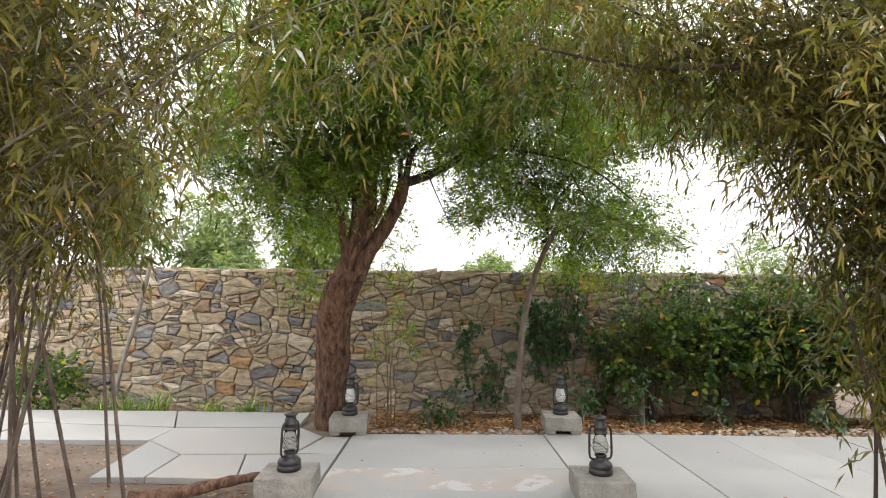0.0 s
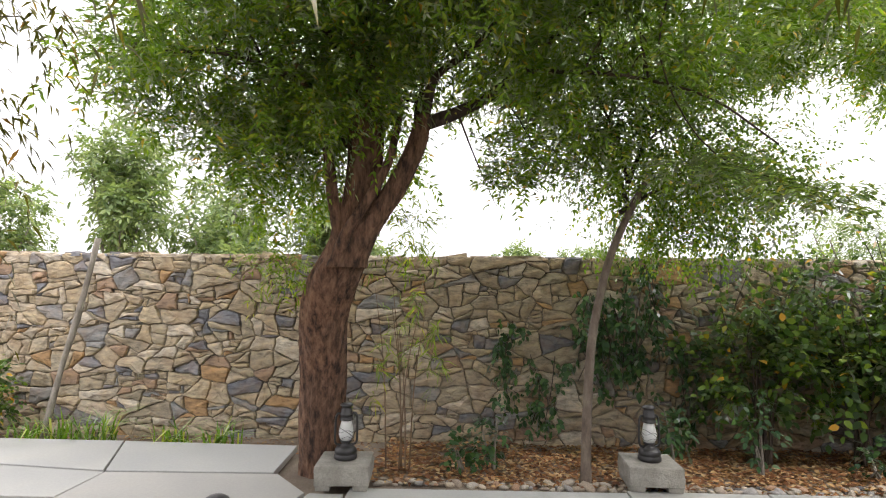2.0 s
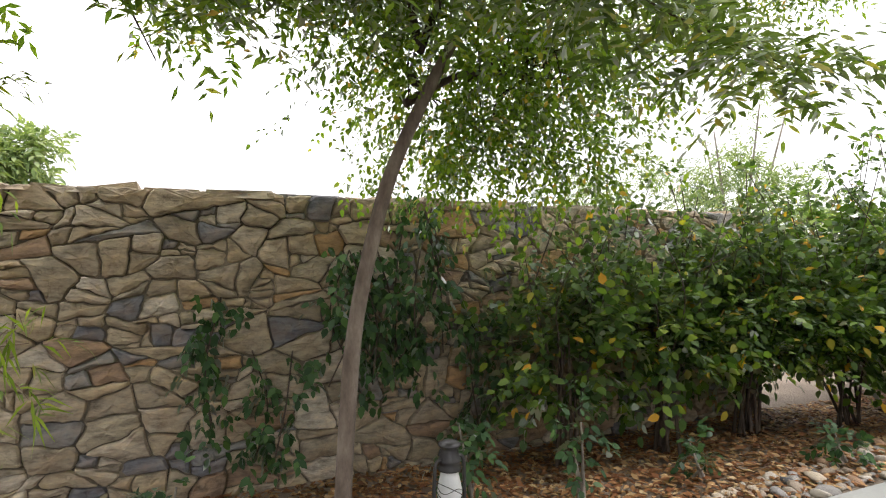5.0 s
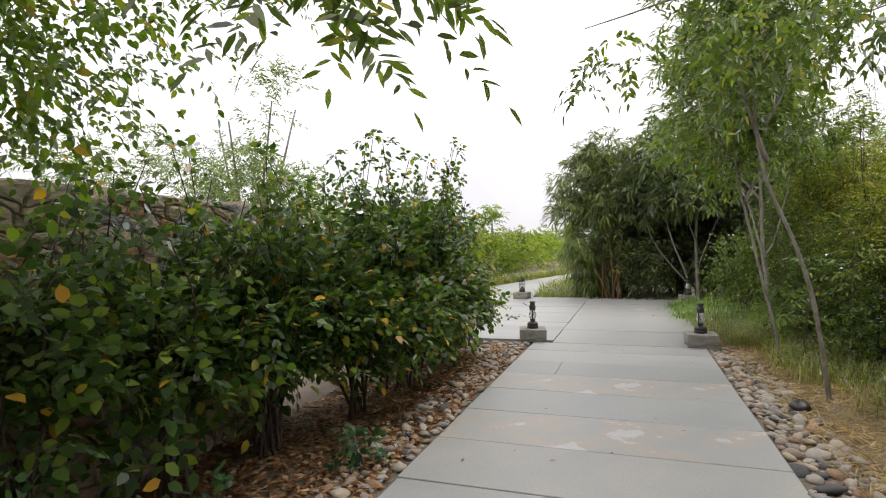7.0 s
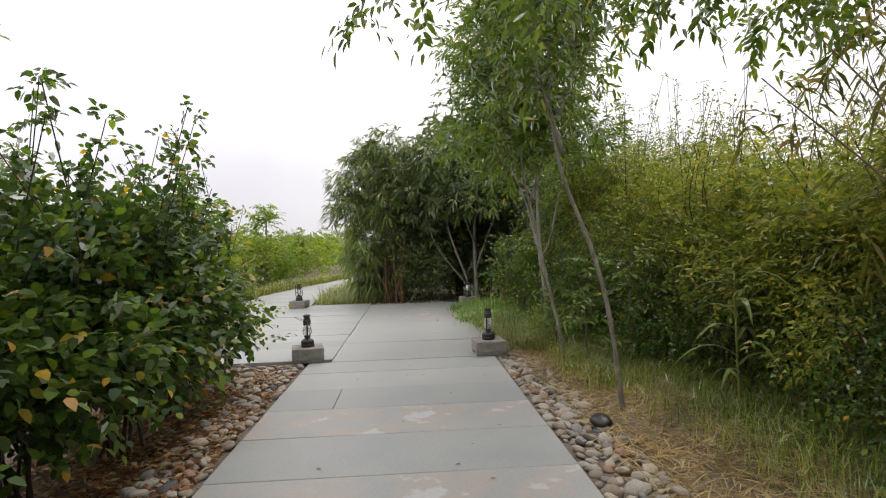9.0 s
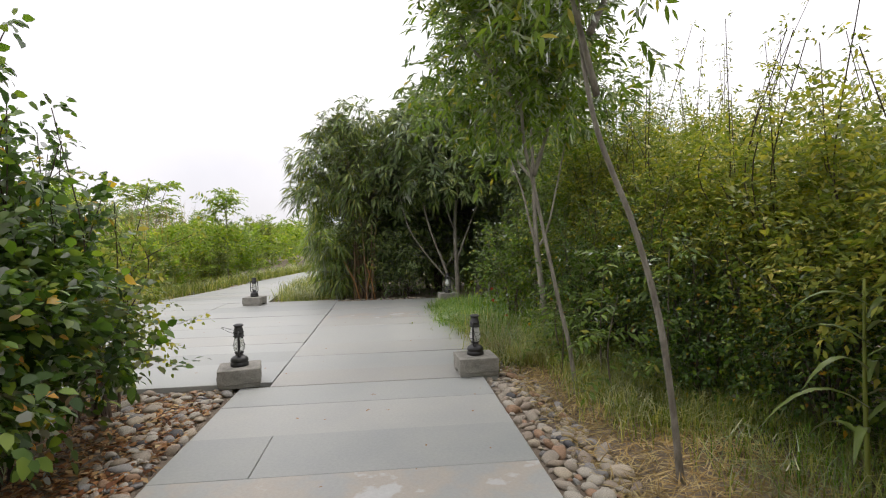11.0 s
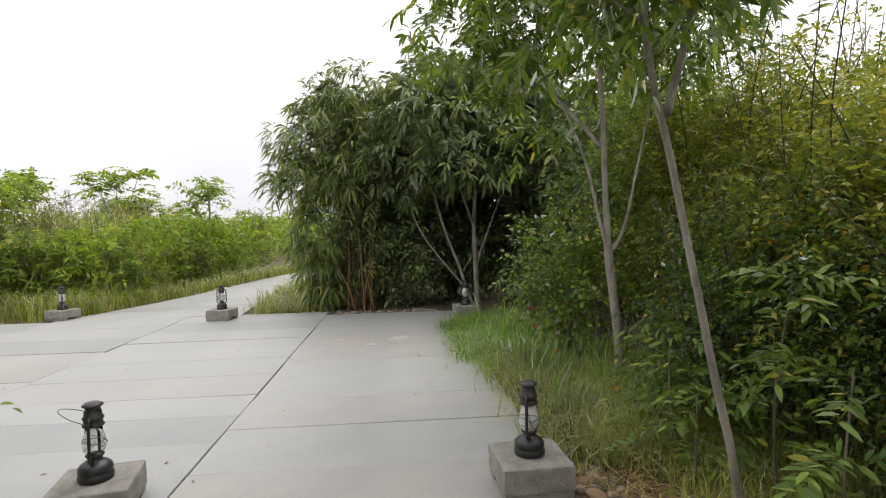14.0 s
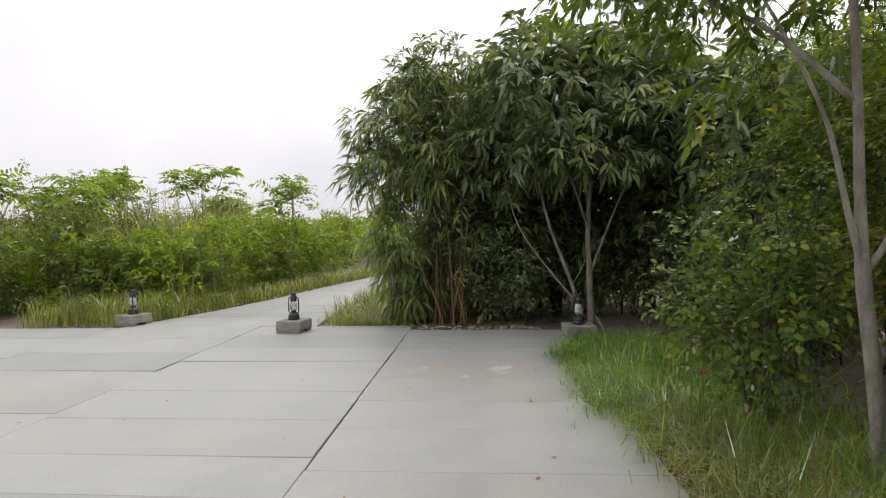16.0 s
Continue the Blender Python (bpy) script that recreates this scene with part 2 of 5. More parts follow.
M_HEDGE = leaf_mat("yellow_green_thicket_leaf", [(0.0, (0.1, 0.145, 0.032)), (0.4, (0.19, 0.235, 0.046)), (0.75, (0.32, 0.33, 0.065)), (1.0, (0.5, 0.42, 0.11))], 0.07, 0.42)
M_WEED = leaf_mat("bright_weed_leaf", [(0.0, (0.123, 0.198, 0.030)), (0.5, (0.207, 0.304, 0.045)), (0.85, (0.303, 0.396, 0.060)), (1.0, (0.468, 0.436, 0.080))], 0.06, 0.45)
M_OLIVE = leaf_mat("olive_bush_leaf", [(0.0, (0.1, 0.14, 0.05)), (0.5, (0.17, 0.21, 0.08)), (0.9, (0.24, 0.28, 0.11)), (1.0, (0.36, 0.34, 0.12))], 0.06, 0.42)
M_GRASS = leaf_mat("green_grass", [(0.0, (0.087, 0.182, 0.025)), (0.55, (0.160, 0.297, 0.040)), (0.85, (0.246, 0.380, 0.060)), (1.0, (0.522, 0.495, 0.140))], 0.06, 0.4)
M_GRASS_DRY = leaf_mat("fading_grass", [(0.0, (0.13, 0.19, 0.045)), (0.5, (0.26, 0.3, 0.09)), (1.0, (0.5, 0.46, 0.2))], 0.05, 0.35)
# Pale greyed green; on the distant trees this colour stands in for haze.
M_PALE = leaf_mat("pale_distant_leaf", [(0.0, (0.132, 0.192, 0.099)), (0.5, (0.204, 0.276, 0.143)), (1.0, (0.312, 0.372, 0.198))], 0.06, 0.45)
M_IRON = surface("black_lantern_paint", [(0.3, (0.012, 0.012, 0.013)), (0.7, (0.03, 0.028, 0.027))], 20, 120, 0.42, 0.15, 0.002, None, 0.3)
M_RED = surface("red_petal", [(0.3, (0.5, 0.03, 0.02)), (0.7, (0.7, 0.07, 0.04))], 20, 90, 0.6, 0.1)
# pale blue-green: distance haze painted into the hill colour
M_HILL = surface("hazed_far_hill", [(0.3, (0.22, 0.27, 0.25)), (0.7, (0.3, 0.35, 0.33))], 0.02, 0.3, 1.0, 0.0)


def glass_mat(name, frost):
    m, nt, b = mat(name, 0.35 if frost else 0.04)
    b.inputs["Base Color"].default_value = (0.86, 0.88, 0.86, 1)
    b.inputs["Transmission Weight"].default_value = 0.45 if frost else 1.0
    b.inputs["IOR"].default_value = 1.25
    n = noise_of(nt, 18, 4)
    r = ramp_of(nt, [(0.3, (0.72, 0.73, 0.7)), (0.7, (0.9, 0.91, 0.9))])
    nt.links.new(n.outputs["Fac"], r.inputs[0])
    nt.links.new(r.outputs[0], b.inputs["Base Color"])
    return m


M_GLASS = glass_mat("clear_lantern_glass", False)
M_FROST = glass_mat("frosted_lantern_glass", True)


# ---- mesh helpers ----
def raw_mesh(name, verts, faces, material, smooth=False):
    me = bpy.data.meshes.new(name)
    me.from_pydata([tuple(map(float, v)) for v in verts], [], faces)
    me.materials.append(material)
    if smooth:
        me.polygons.foreach_set("use_smooth", [True] * len(me.polygons))
    me.update()
    return me


def quads_mesh(name, v, material):
    """v: n x k x 3, one face of k corners each."""
    n, k = len(v), v.shape[1]
    me = bpy.data.meshes.new(name)
    me.vertices.add(n * k)
    me.vertices.foreach_set("co", np.ascontiguousarray(v, dtype=np.float32).ravel())
    me.loops.add(n * k)
    me.loops.foreach_set("vertex_index", np.arange(n * k, dtype=np.int32))
    me.polygons.add(n)
    me.polygons.foreach_set("loop_start", np.arange(0, n * k, k, dtype=np.int32))
    me.update(calc_edges=True)
    me.materials.append(material)
    return me


class Build:
    """Collects verts and faces of one mesh."""

    def __init__(self):
        self.v, self.f = [], []

    def add(self, verts, faces):
        o = len(self.v)
        self.v += [tuple(p) for p in verts]
        self.f += [tuple(i + o for i in q) for q in faces]

    def tube(self, pts, radii, sides=6, cap=True):
        pts = [Vector(p) for p in pts]
        n = len(pts)
        side = None
        ring = []
        for i in range(n):
            d = (pts[min(i + 1, n - 1)] - pts[max(i - 1, 0)]).normalized()
            if side is None:
                side = d.orthogonal().normalized()
            side = (side - d * side.dot(d)).normalized()
            up = d.cross(side)
            for k in range(sides):
                a = 2 * math.pi * k / sides
                ring.append(pts[i] + (side * math.cos(a) + up * math.sin(a)) * radii[i])
        faces = [(i * sides + k, i * sides + (k + 1) % sides, (i + 1) * sides + (k + 1) % sides, (i + 1) * sides + k) for i in range(n - 1) for k in range(sides)]
        if cap:
            faces += [tuple(range(sides))[::-1], tuple(range((n - 1) * sides, n * sides))]
        self.add(ring, faces)

    def lathe(self, profile, sides=28, cx=0.0, cy=0.0):
        v = [(cx + r * math.cos(2 * math.pi * k / sides), cy + r * math.sin(2 * math.pi * k / sides), z) for r, z in profile for k in range(sides)]
        f = [(i * sides + k, i * sides + (k + 1) % sides, (i + 1) * sides + (k + 1) % sides, (i + 1) * sides + k) for i in range(len(profile) - 1) for k in range(sides)]
        f += [tuple(range(sides))[::-1], tuple(range((len(profile) - 1) * sides, len(profile) * sides))]
        self.add(v, f)

    def mesh(self, name, material, smooth=False):
        return raw_mesh(name, self.v, self.f, material, smooth)


def part(name, me, parent, label=""):
    ob = new(name, me)
    ob.parent = parent
    if label:
        tagged(ob, label)
    return ob


def thing(name, at, label, category, group="", kind=""):
    ob = new(name)
    ob.location = at
    ob.empty_display_size = 0.1
    return tagged(ob, label, category, group, kind)


def smooth_line(pts, n):
    """Catmull-Rom through the points."""
    p = np.array(pts, float)
    p = np.vstack([2 * p[0] - p[1], p, 2 * p[-1] - p[-2]])
    out = []
    m = len(p) - 3
    for i in range(n):
        s = i / (n - 1) * m
        k = min(int(s), m - 1)
        u = s - k
        a, b, c, d = p[k:k + 4]
        out.append(0.5 * (2 * b + (c - a) * u + (2 * a - 5 * b + 4 * c - d) * u * u + (3 * b - a - 3 * c + d) * u ** 3))
    return np.array(out)


RNG = np.random.default_rng(7)


def unit(v):
    return v / np.maximum(np.linalg.norm(v, axis=-1, keepdims=True), 1e-9)


def leaf_quads(p, d, nrm, ln, wd, fold=0.18, sag=0.25, oval=False):
    """Leaves, p, d, nrm n x 3: pointed ones of four corners, or oval ones of six, cupped along the midrib."""
    s = unit(np.cross(d, nrm))
    nn = unit(np.cross(s, d))
    ln, wd = ln[:, None], wd[:, None]
    down = np.array([0, 0, -1.0])
    tip = p + d * ln + down * ln * sag
    if oval:
        m1, m2 = p + d * ln * 0.28 + down * ln * sag * 0.08, p + d * ln * 0.66 + down * ln * sag * 0.42
        lift = nn * wd * fold
        return np.stack([p, m1 + s * wd * 0.46 + lift, m2 + s * wd * 0.42 + lift, tip, m2 - s * wd * 0.42 + lift, m1 - s * wd * 0.46 + lift], axis=1)
    mid = p + d * ln * 0.42
    a = mid + s * wd * 0.5 + nn * wd * fold
    b = mid - s * wd * 0.5 + nn * wd * fold
    return np.stack([p, a, tip, b], axis=1)


def sprays(p0, d, length, pairs, leaf, width, spread=0.9, droop=0.3, sag=0.25, jitter=0.25, tipleaf=True, oval=False):
    """Twigs from p0 along d, each with pairs of leaves. Returns quads."""
    m = len(p0)
    up = np.tile(np.array([0, 0, 1.0]), (m, 1)) + RNG.normal(0, 0.35, (m, 3))
    side = unit(np.cross(d, up))
    ln = length * RNG.uniform(0.65, 1.25, m)
    out = []
    for k in range(pairs + 1):
        s = (k + 1.0) / (pairs + 1)
        pos = p0 + d * (ln * s)[:, None] + np.array([0, 0, -1.0]) * (droop * ln * s * s)[:, None]
        dd = unit(d + np.array([0, 0, -1.0]) * (2 * droop * s))
        for sg in ((1, -1) if k < pairs else (0,)):
            if sg == 0 and not tipleaf:
                continue
            ld = unit(dd * math.cos(spread * abs(sg)) + side * sg * math.sin(spread) + RNG.normal(0, jitter, (m, 3)))
            nr = unit(np.cross(side, dd) + RNG.normal(0, 0.35, (m, 3)))
            size = RNG.uniform(0.7, 1.25, m)
            out.append(leaf_quads(pos + RNG.normal(0, 0.012, (m, 3)), ld, nr, leaf * size, width * size, 0.15, sag, oval))
    return np.concatenate(out)


def blob_points(blobs, n, shell=0.55):
    """n points in ellipsoids (x, y, z, rx, ry, rz), denser to their skins, and the way out."""
    b = np.array(blobs, float)
    vol = (b[:, 3] * b[:, 4] * b[:, 5]) ** 0.8
    pick = RNG.choice(len(b), n, p=vol / vol.sum())
    d = unit(RNG.normal(0, 1, (n, 3)))
    r = RNG.uniform(0, 1, n) ** (1 / 3.0)
    r = shell + (1 - shell) * r
    r *= RNG.uniform(0.55, 1.12, n)
    return b[pick, :3] + d * b[pick, 3:6] * r[:, None], d


def crown(name, blobs, n, material, length, pairs, leaf, width, outward=0.6, droop=0.3, sag=0.25, spread=0.9, shell=0.5, clump=0, oval=False, bunch=0.24):
    """A crown of sprays. clump > 0 gathers them in bunches, with gaps of sky between."""
    p, d = blob_points(blobs, n, shell)
    if clump:
        c, cd = blob_points(blobs, clump, shell)
        pick = RNG.integers(0, clump, n)
        p = c[pick] + np.clip(RNG.normal(0, 1, (n, 3)), -1.7, 1.7) * np.array([1, 1, 0.65]) * bunch
        d = cd[pick]
    dirs = unit(d * outward + RNG.normal(0, 0.5, (n, 3)) + np.array([0, 0, 0.05]))
    return quads_mesh(name, sprays(p, dirs, length, pairs, leaf, width, spread, droop, sag, oval=oval), material)


def ground_height(x, y):
    z = -0.045 + 0.02 * noise.noise(Vector((x * 1.3, y * 1.3, 0)))
    if x < 10 and y > 6.1:
        z -= 0.13 * min(1, max(0, (y - 6.3) / 1.3)) * min(1, max(0, (9.2 - x) / 2.5))
    if y < 3.0 and x > 2.5:
        z += 0.05 * min(1, (3.0 - y) / 1.0)
    return z


# ---- ground ----
def build_ground():
    far = [120, 220, 450, 900, 2500]
    xs = [-v for v in far[::-1]] + [-70, -40, -25, -16] + list(np.arange(-11, 34, 0.45)) + [38, 46, 60, 80] + far
    ys = [-v for v in far[::-1]] + [-70, -40, -25, -16] + list(np.arange(-11, 22, 0.45)) + [26, 34, 46, 60, 80] + far
    v = [(x, y, ground_height(x, y)) for y in ys for x in xs]
    w = len(xs)
    f = [(j * w + i, j * w + i + 1, (j + 1) * w + i + 1, (j + 1) * w + i) for j in range(len(ys) - 1) for i in range(w - 1)]
    ob = new("ground", raw_mesh("ground", v, f, M_SOIL, True))
    tagged(ob, "bare brown soil ground with grit and dust", "ground", kind="structure")


build_ground()


# ---- paving ----
def slab_mesh(poly, material, top=0.0, thick=0.05, gap=0.002):
    """A flagstone from a plan outline, its top edge chamfered."""
    c = np.mean(np.array(poly), axis=0)

    def inset(by):
        out = []
        n = len(poly)
        for i in range(n):
            a, b, d = (np.array(poly[(i + k) % n], float) for k in (-1, 0, 1))
            e1, e2 = unit(b - a), unit(d - b)
            n1, n2 = np.array([-e1[1], e1[0]]), np.array([-e2[1], e2[0]])
            k = n1 + n2
            out.append(b + k * by / max(0.3, k.dot(n1)))
        return out
    area = sum(poly[i][0] * poly[(i + 1) % len(poly)][1] - poly[(i + 1) % len(poly)][0] * poly[i][1] for i in range(len(poly)))
    if area < 0:
        poly = poly[::-1]
    o, i2 = inset(gap), inset(gap + 0.004)
    n = len(poly)
    v = [(*p, -thick) for p in o] + [(*p, -0.004) for p in o] + [(*p, 0) for p in i2]
    f = [(k, (k + 1) % n, n + (k + 1) % n, n + k) for k in range(n)] + [(n + k, n + (k + 1) % n, 2 * n + (k + 1) % n, 2 * n + k) for k in range(n)]
    f.append(tuple(range(2 * n, 3 * n)))
    v = [(x - c[0], y - c[1], z) for x, y, z in v]
    return raw_mesh("slab", v, f, material), (c[0], c[1], top)


def lay(parent, poly, warm=False):
    me, at = slab_mesh(poly, M_SLAB_WARM if warm else M_SLAB)
    ob = part("slab", me, parent)
    ob.location = (at[0], at[1], RNG.uniform(-0.004, 0.003))
    ob.rotation_euler = (RNG.normal(0, 0.0015), RNG.normal(0, 0.0015), 0)


def strip(parent, xs, y0, y1, warm=(), cuts=()):
    for i in range(len(xs) - 1):
        a, b = xs[i], xs[i + 1]
        w0, w1 = y0 + abs(RNG.normal(0, 0.004)), y1 - abs(RNG.normal(0, 0.004))
        lines = [w0] + [c for k, c in cuts if k == i] + [w1]
        for q in range(len(lines) - 1):
            lay(parent, [(a, lines[q]), (b, lines[q]), (b, lines[q + 1]), (a, lines[q + 1])], i in warm)


def build_paving():
    path = tagged(new("pavement"), "grey slate flagstone garden path with dark open joints", "path", kind="structure")
    strip(path, [1.09, 2.1, 2.95, 3.6, 4.2, 4.95, 5.71, 6.46, 7.17, 7.87, 8.6, 9.2], 3.7, 6.03, (5, 7), ((8, 5.45), (2, 4.6)))
    for poly, warm in (([(-0.93, 4.76), (1.08, 4.8), (1.08, 5.97), (-0.93, 5.92)], False), ([(-0.93, 4.2), (1.08, 4.22), (1.08, 4.8), (-0.93, 4.76)], True),
                       ([(-0.93, 3.3), (1.08, 3.3), (1.08, 4.22), (-0.93, 4.2)], False), ([(-0.93, 2.4), (0.95, 2.4), (0.95, 3.3), (-0.93, 3.3)], False),
                       ([(-0.93, 1.6), (0.95, 1.6), (0.95, 2.4), (-0.93, 2.4)], False), ([(-0.93, 0.7), (0.95, 0.7), (0.95, 1.6), (-0.93, 1.6)], True),
                       ([(-0.93, -0.2), (0.95, -0.2), (0.95, 0.7), (-0.93, 0.7)], False), ([(-0.93, -1.4), (0.95, -1.4), (0.95, -0.2), (-0.93, -0.2)], False),
                       ([(-0.95, 4.42), (-0.95, 5.15), (-1.77, 5.11), (-1.6, 4.42)], False), ([(-1.61, 4.42), (-1.78, 5.11), (-2.35, 5.08), (-2.33, 4.45)], False),
                       ([(-2.34, 4.45), (-2.36, 5.08), (-2.88, 5.55), (-2.76, 4.43)], False), ([(-0.95, 5.17), (-0.95, 5.8), (-1.2, 5.8), (-1.34, 5.2)], False),
                       ([(-1.36, 5.16), (-2.36, 5.1), (-2.89, 5.57), (-2.9, 6.12), (-1.55, 6.18), (-1.23, 5.8)], False), ([(-2.91, 5.6), (-4.6, 5.55), (-4.6, 6.3), (-2.91, 6.13)], False),
                       ([(-1.6, 6.22), (-2.92, 6.15), (-3.3, 7.0), (-1.65, 7.0)], False), ([(-2.94, 6.16), (-4.6, 6.33), (-6.5, 6.4), (-6.5, 7.0), (-3.31, 7.0)], False),
                       ([(-4.62, 5.55), (-6.5, 5.5), (-6.5, 6.38), (-4.62, 6.31)], False), ([(-6.52, 5.5), (-9.0, 5.45), (-9.0, 7.0), (-6.52, 7.0)], False)):
        lay(path, poly, warm)
    court = tagged(new("pavement"), "wide pale slate flagstone court with long straight joints", "court", kind="structure")
    strip(court, [9.2, 9.75, 10.5, 11.2, 11.92, 12.6, 13.35, 14.0, 14.7, 15.4, 16.0], 3.55, 5.76, (6,))
    strip(court, [9.35, 10.25, 10.85, 11.4, 12.1, 12.86, 13.5, 14.05, 14.8, 15.6, 16.4], 5.76, 8.2)
    strip(court, [9.6, 10.3, 11.0, 11.68, 12.2, 12.88, 13.6, 14.5, 15.42, 16.5], 8.2, 10.5)
    strip(court, [9.8, 10.8, 11.9, 13.0, 14.2, 15.45, 16.3], 10.5, 12.6)
    lane = tagged(new("pavement"), "pale slate lane curving off between the weeds", "lane", kind="structure")
    left = smooth_line([(16.5, 10.5), (18, 9.95), (19.8, 9.5), (24, 8.8), (30, 7.6)], 14)
    right = smooth_line([(16.4, 7.3), (18, 7.4), (20, 7.35), (24, 7.0), (30, 6.1)], 14)
    for i in range(13):
        lay(lane, [tuple(left[i]), tuple(right[i]), tuple(right[i + 1]), tuple(left[i + 1])])


# ---- rubble wall ----
def clip_poly(poly, nx, ny, c):
    out = []
    for i in range(len(poly)):
        a, b = poly[i], poly[(i + 1) % len(poly)]
        da, db = nx * a[0] + ny * a[1] - c, nx * b[0] + ny * b[1] - c
        if da <= 0:
            out.append(a)
        if (da < 0) != (db < 0) and da != db:
            u = da / (da - db)
            out.append((a[0] + (b[0] - a[0]) * u, a[1] + (b[1] - a[1]) * u))
    return out


def rubble_cells(w, h, stretch=1.3, seed=3):
    """Random rubble: coarse uneven cells, broken by slanted cuts into stones of mixed size and stacks of thin chips."""
    rng = np.random.default_rng(seed)
    W = w / stretch
    px, py, pr = np.zeros(0), np.zeros(0), np.zeros(0)
    for r, tries, fit in ((0.21, 500, 0.9), (0.13, 1200, 0.88), (0.07, 2400, 0.86)):
        for _ in range(tries):
            x, y, rr = rng.uniform(0, W), rng.uniform(0, h), r * rng.uniform(0.8, 1.2)
            if not len(px) or np.all((px - x) ** 2 + (py - y) ** 2 > (fit * (pr + rr)) ** 2):
                px, py, pr = np.append(px, x), np.append(py, y), np.append(pr, rr)
    cells = []
    for i in range(len(px)):
        x, y, r = px[i], py[i], pr[i]
        poly = [(max(0, x - 0.6), max(0, y - 0.6)), (min(W, x + 0.6), max(0, y - 0.6)), (min(W, x + 0.6), min(h, y + 0.6)), (max(0, x - 0.6), min(h, y + 0.6))]
        near = np.hypot(px - x, py - y)
        for j in np.argsort(near)[1:26]:
            a, b, q = px[j], py[j], pr[j]
            poly = clip_poly(poly, 2 * (a - x), 2 * (b - y), a * a + b * b - x * x - y * y + r * r - q * q)
            if len(poly) < 3:
                break
        if len(poly) >= 3:
            cells.append([(u * stretch, v) for u, v in poly])
    done = []
    while cells:
        c = cells.pop()
        a = np.array(c)
        ww, hh = np.ptp(a[:, 0]), np.ptp(a[:, 1])
        area = abs(sum(c[k][0] * c[(k + 1) % len(c)][1] - c[(k + 1) % len(c)][0] * c[k][1] for k in range(len(c)))) / 2
        if area < rng.choice((0.006, 0.01, 0.022, 0.045, 0.06, 0.075)) or area < 0.0045:
            done.append(c)
            continue
        upright = ww > hh * rng.uniform(1.2, 2.4)
        t = rng.normal(0, 0.24 if area > 0.03 else 0.12) + (math.pi / 2 if upright else 0)
        m = a.mean(0) + np.array([rng.normal(0, 0.14) * ww, rng.normal(0, 0.14) * hh])
        nx, ny = -math.sin(t), math.cos(t)
        k = nx * m[0] + ny * m[1]
        halves = [q for q in (clip_poly(c, nx, ny, k), clip_poly(c, -nx, -ny, -k)) if len(q) > 2]
        if len(halves) == 2:
            cells += halves
        else:
            done.append(c)
    return done


def wander(x, z):
    """A shared sideways drift, so that neighbouring outlines bend together."""
    return (0.024 * noise.noise(Vector((x * 9, z * 9, 1.0))) + 0.011 * noise.noise(Vector((x * 25, z * 25, 4.0))),
            0.02 * noise.noise(Vector((x * 9, z * 9, 7.0))) + 0.01 * noise.noise(Vector((x * 25, z * 25, 11.0))))


def stone_verts(cell, rng):
    """One rough-faced stone on the wall's front: rings from deep to proud, its corners knocked off."""
    n0 = len(cell)
    pts = []
    for i in range(n0):
        o, a, b = np.array(cell[i - 1]), np.array(cell[i]), np.array(cell[(i + 1) % n0])
        la, lb = np.linalg.norm(a - o), np.linalg.norm(b - a)
        if lb < 0.008 or la < 0.008:
            pts.append(a)
            continue
        k = min(0.022, 0.25 * min(la, lb)) * rng.uniform(0.3, 1.0)
        pts += [a + (o - a) / la * k, a + (b - a) / lb * k]
        for q in range(1, int(lb / 0.05) + 1):
            u = q / (int(lb / 0.05) + 1)
            pts.append(a * (1 - u) + b * u)
    pts = [p + np.array(wander(p[0], p[1])) for p in pts]
    n = len(pts)
    if n < 4:
        return None
    c = np.mean(np.array(pts), axis=0)
    size = np.mean([np.linalg.norm(p - c) for p in pts])
    if size < 0.014:
        return None
    gap = rng.uniform(0.0005, 0.006)
    tx, tz = rng.gauss(0, 0.07), rng.gauss(0, 0.07)
    proud = rng.uniform(0.0, 0.022) if size > 0.06 else rng.uniform(-0.016, 0.01)
    off = rng.uniform(0, 50)
    rings = []
    for inset, y in ((gap, 0.05), (gap + 0.001, 0.0 - proud * 0.6), (gap + min(0.011, size * 0.2), -0.014 - proud), (gap + size * 0.42, -0.019 - proud)):
        ring = []
        for p in pts:
            d = p - c
            L = np.linalg.norm(d)
            q = c + d * max(0.12, (L - inset) / L)
            rough = 0.011 * noise.noise(Vector((q[0] * 15, q[1] * 15, off))) + 0.005 * noise.noise(Vector((q[0] * 42, q[1] * 42, off)))
            ring.append((q[0], y + (rough + tx * (q[0] - c[0]) + tz * (q[1] - c[1]) if inset > gap else 0), q[1]))
        rings.append(ring)
    v = [p for r in rings for p in r] + [(c[0], -0.021 - proud + rng.gauss(0, 0.003), c[1])]
    f = []
    for k in range(3):
        f += [(k * n + i, k * n + (i + 1) % n, (k + 1) * n + (i + 1) % n, (k + 1) * n + i) for i in range(n)]
    f += [(3 * n + i, 3 * n + (i + 1) % n, 4 * n) for i in range(n)]
    return v, f, c


WALL_X0, WALL_X1, WALL_Y, WALL_TOP, WALL_BASE = -9.0, 5.55, 7.88, 1.84, -0.28


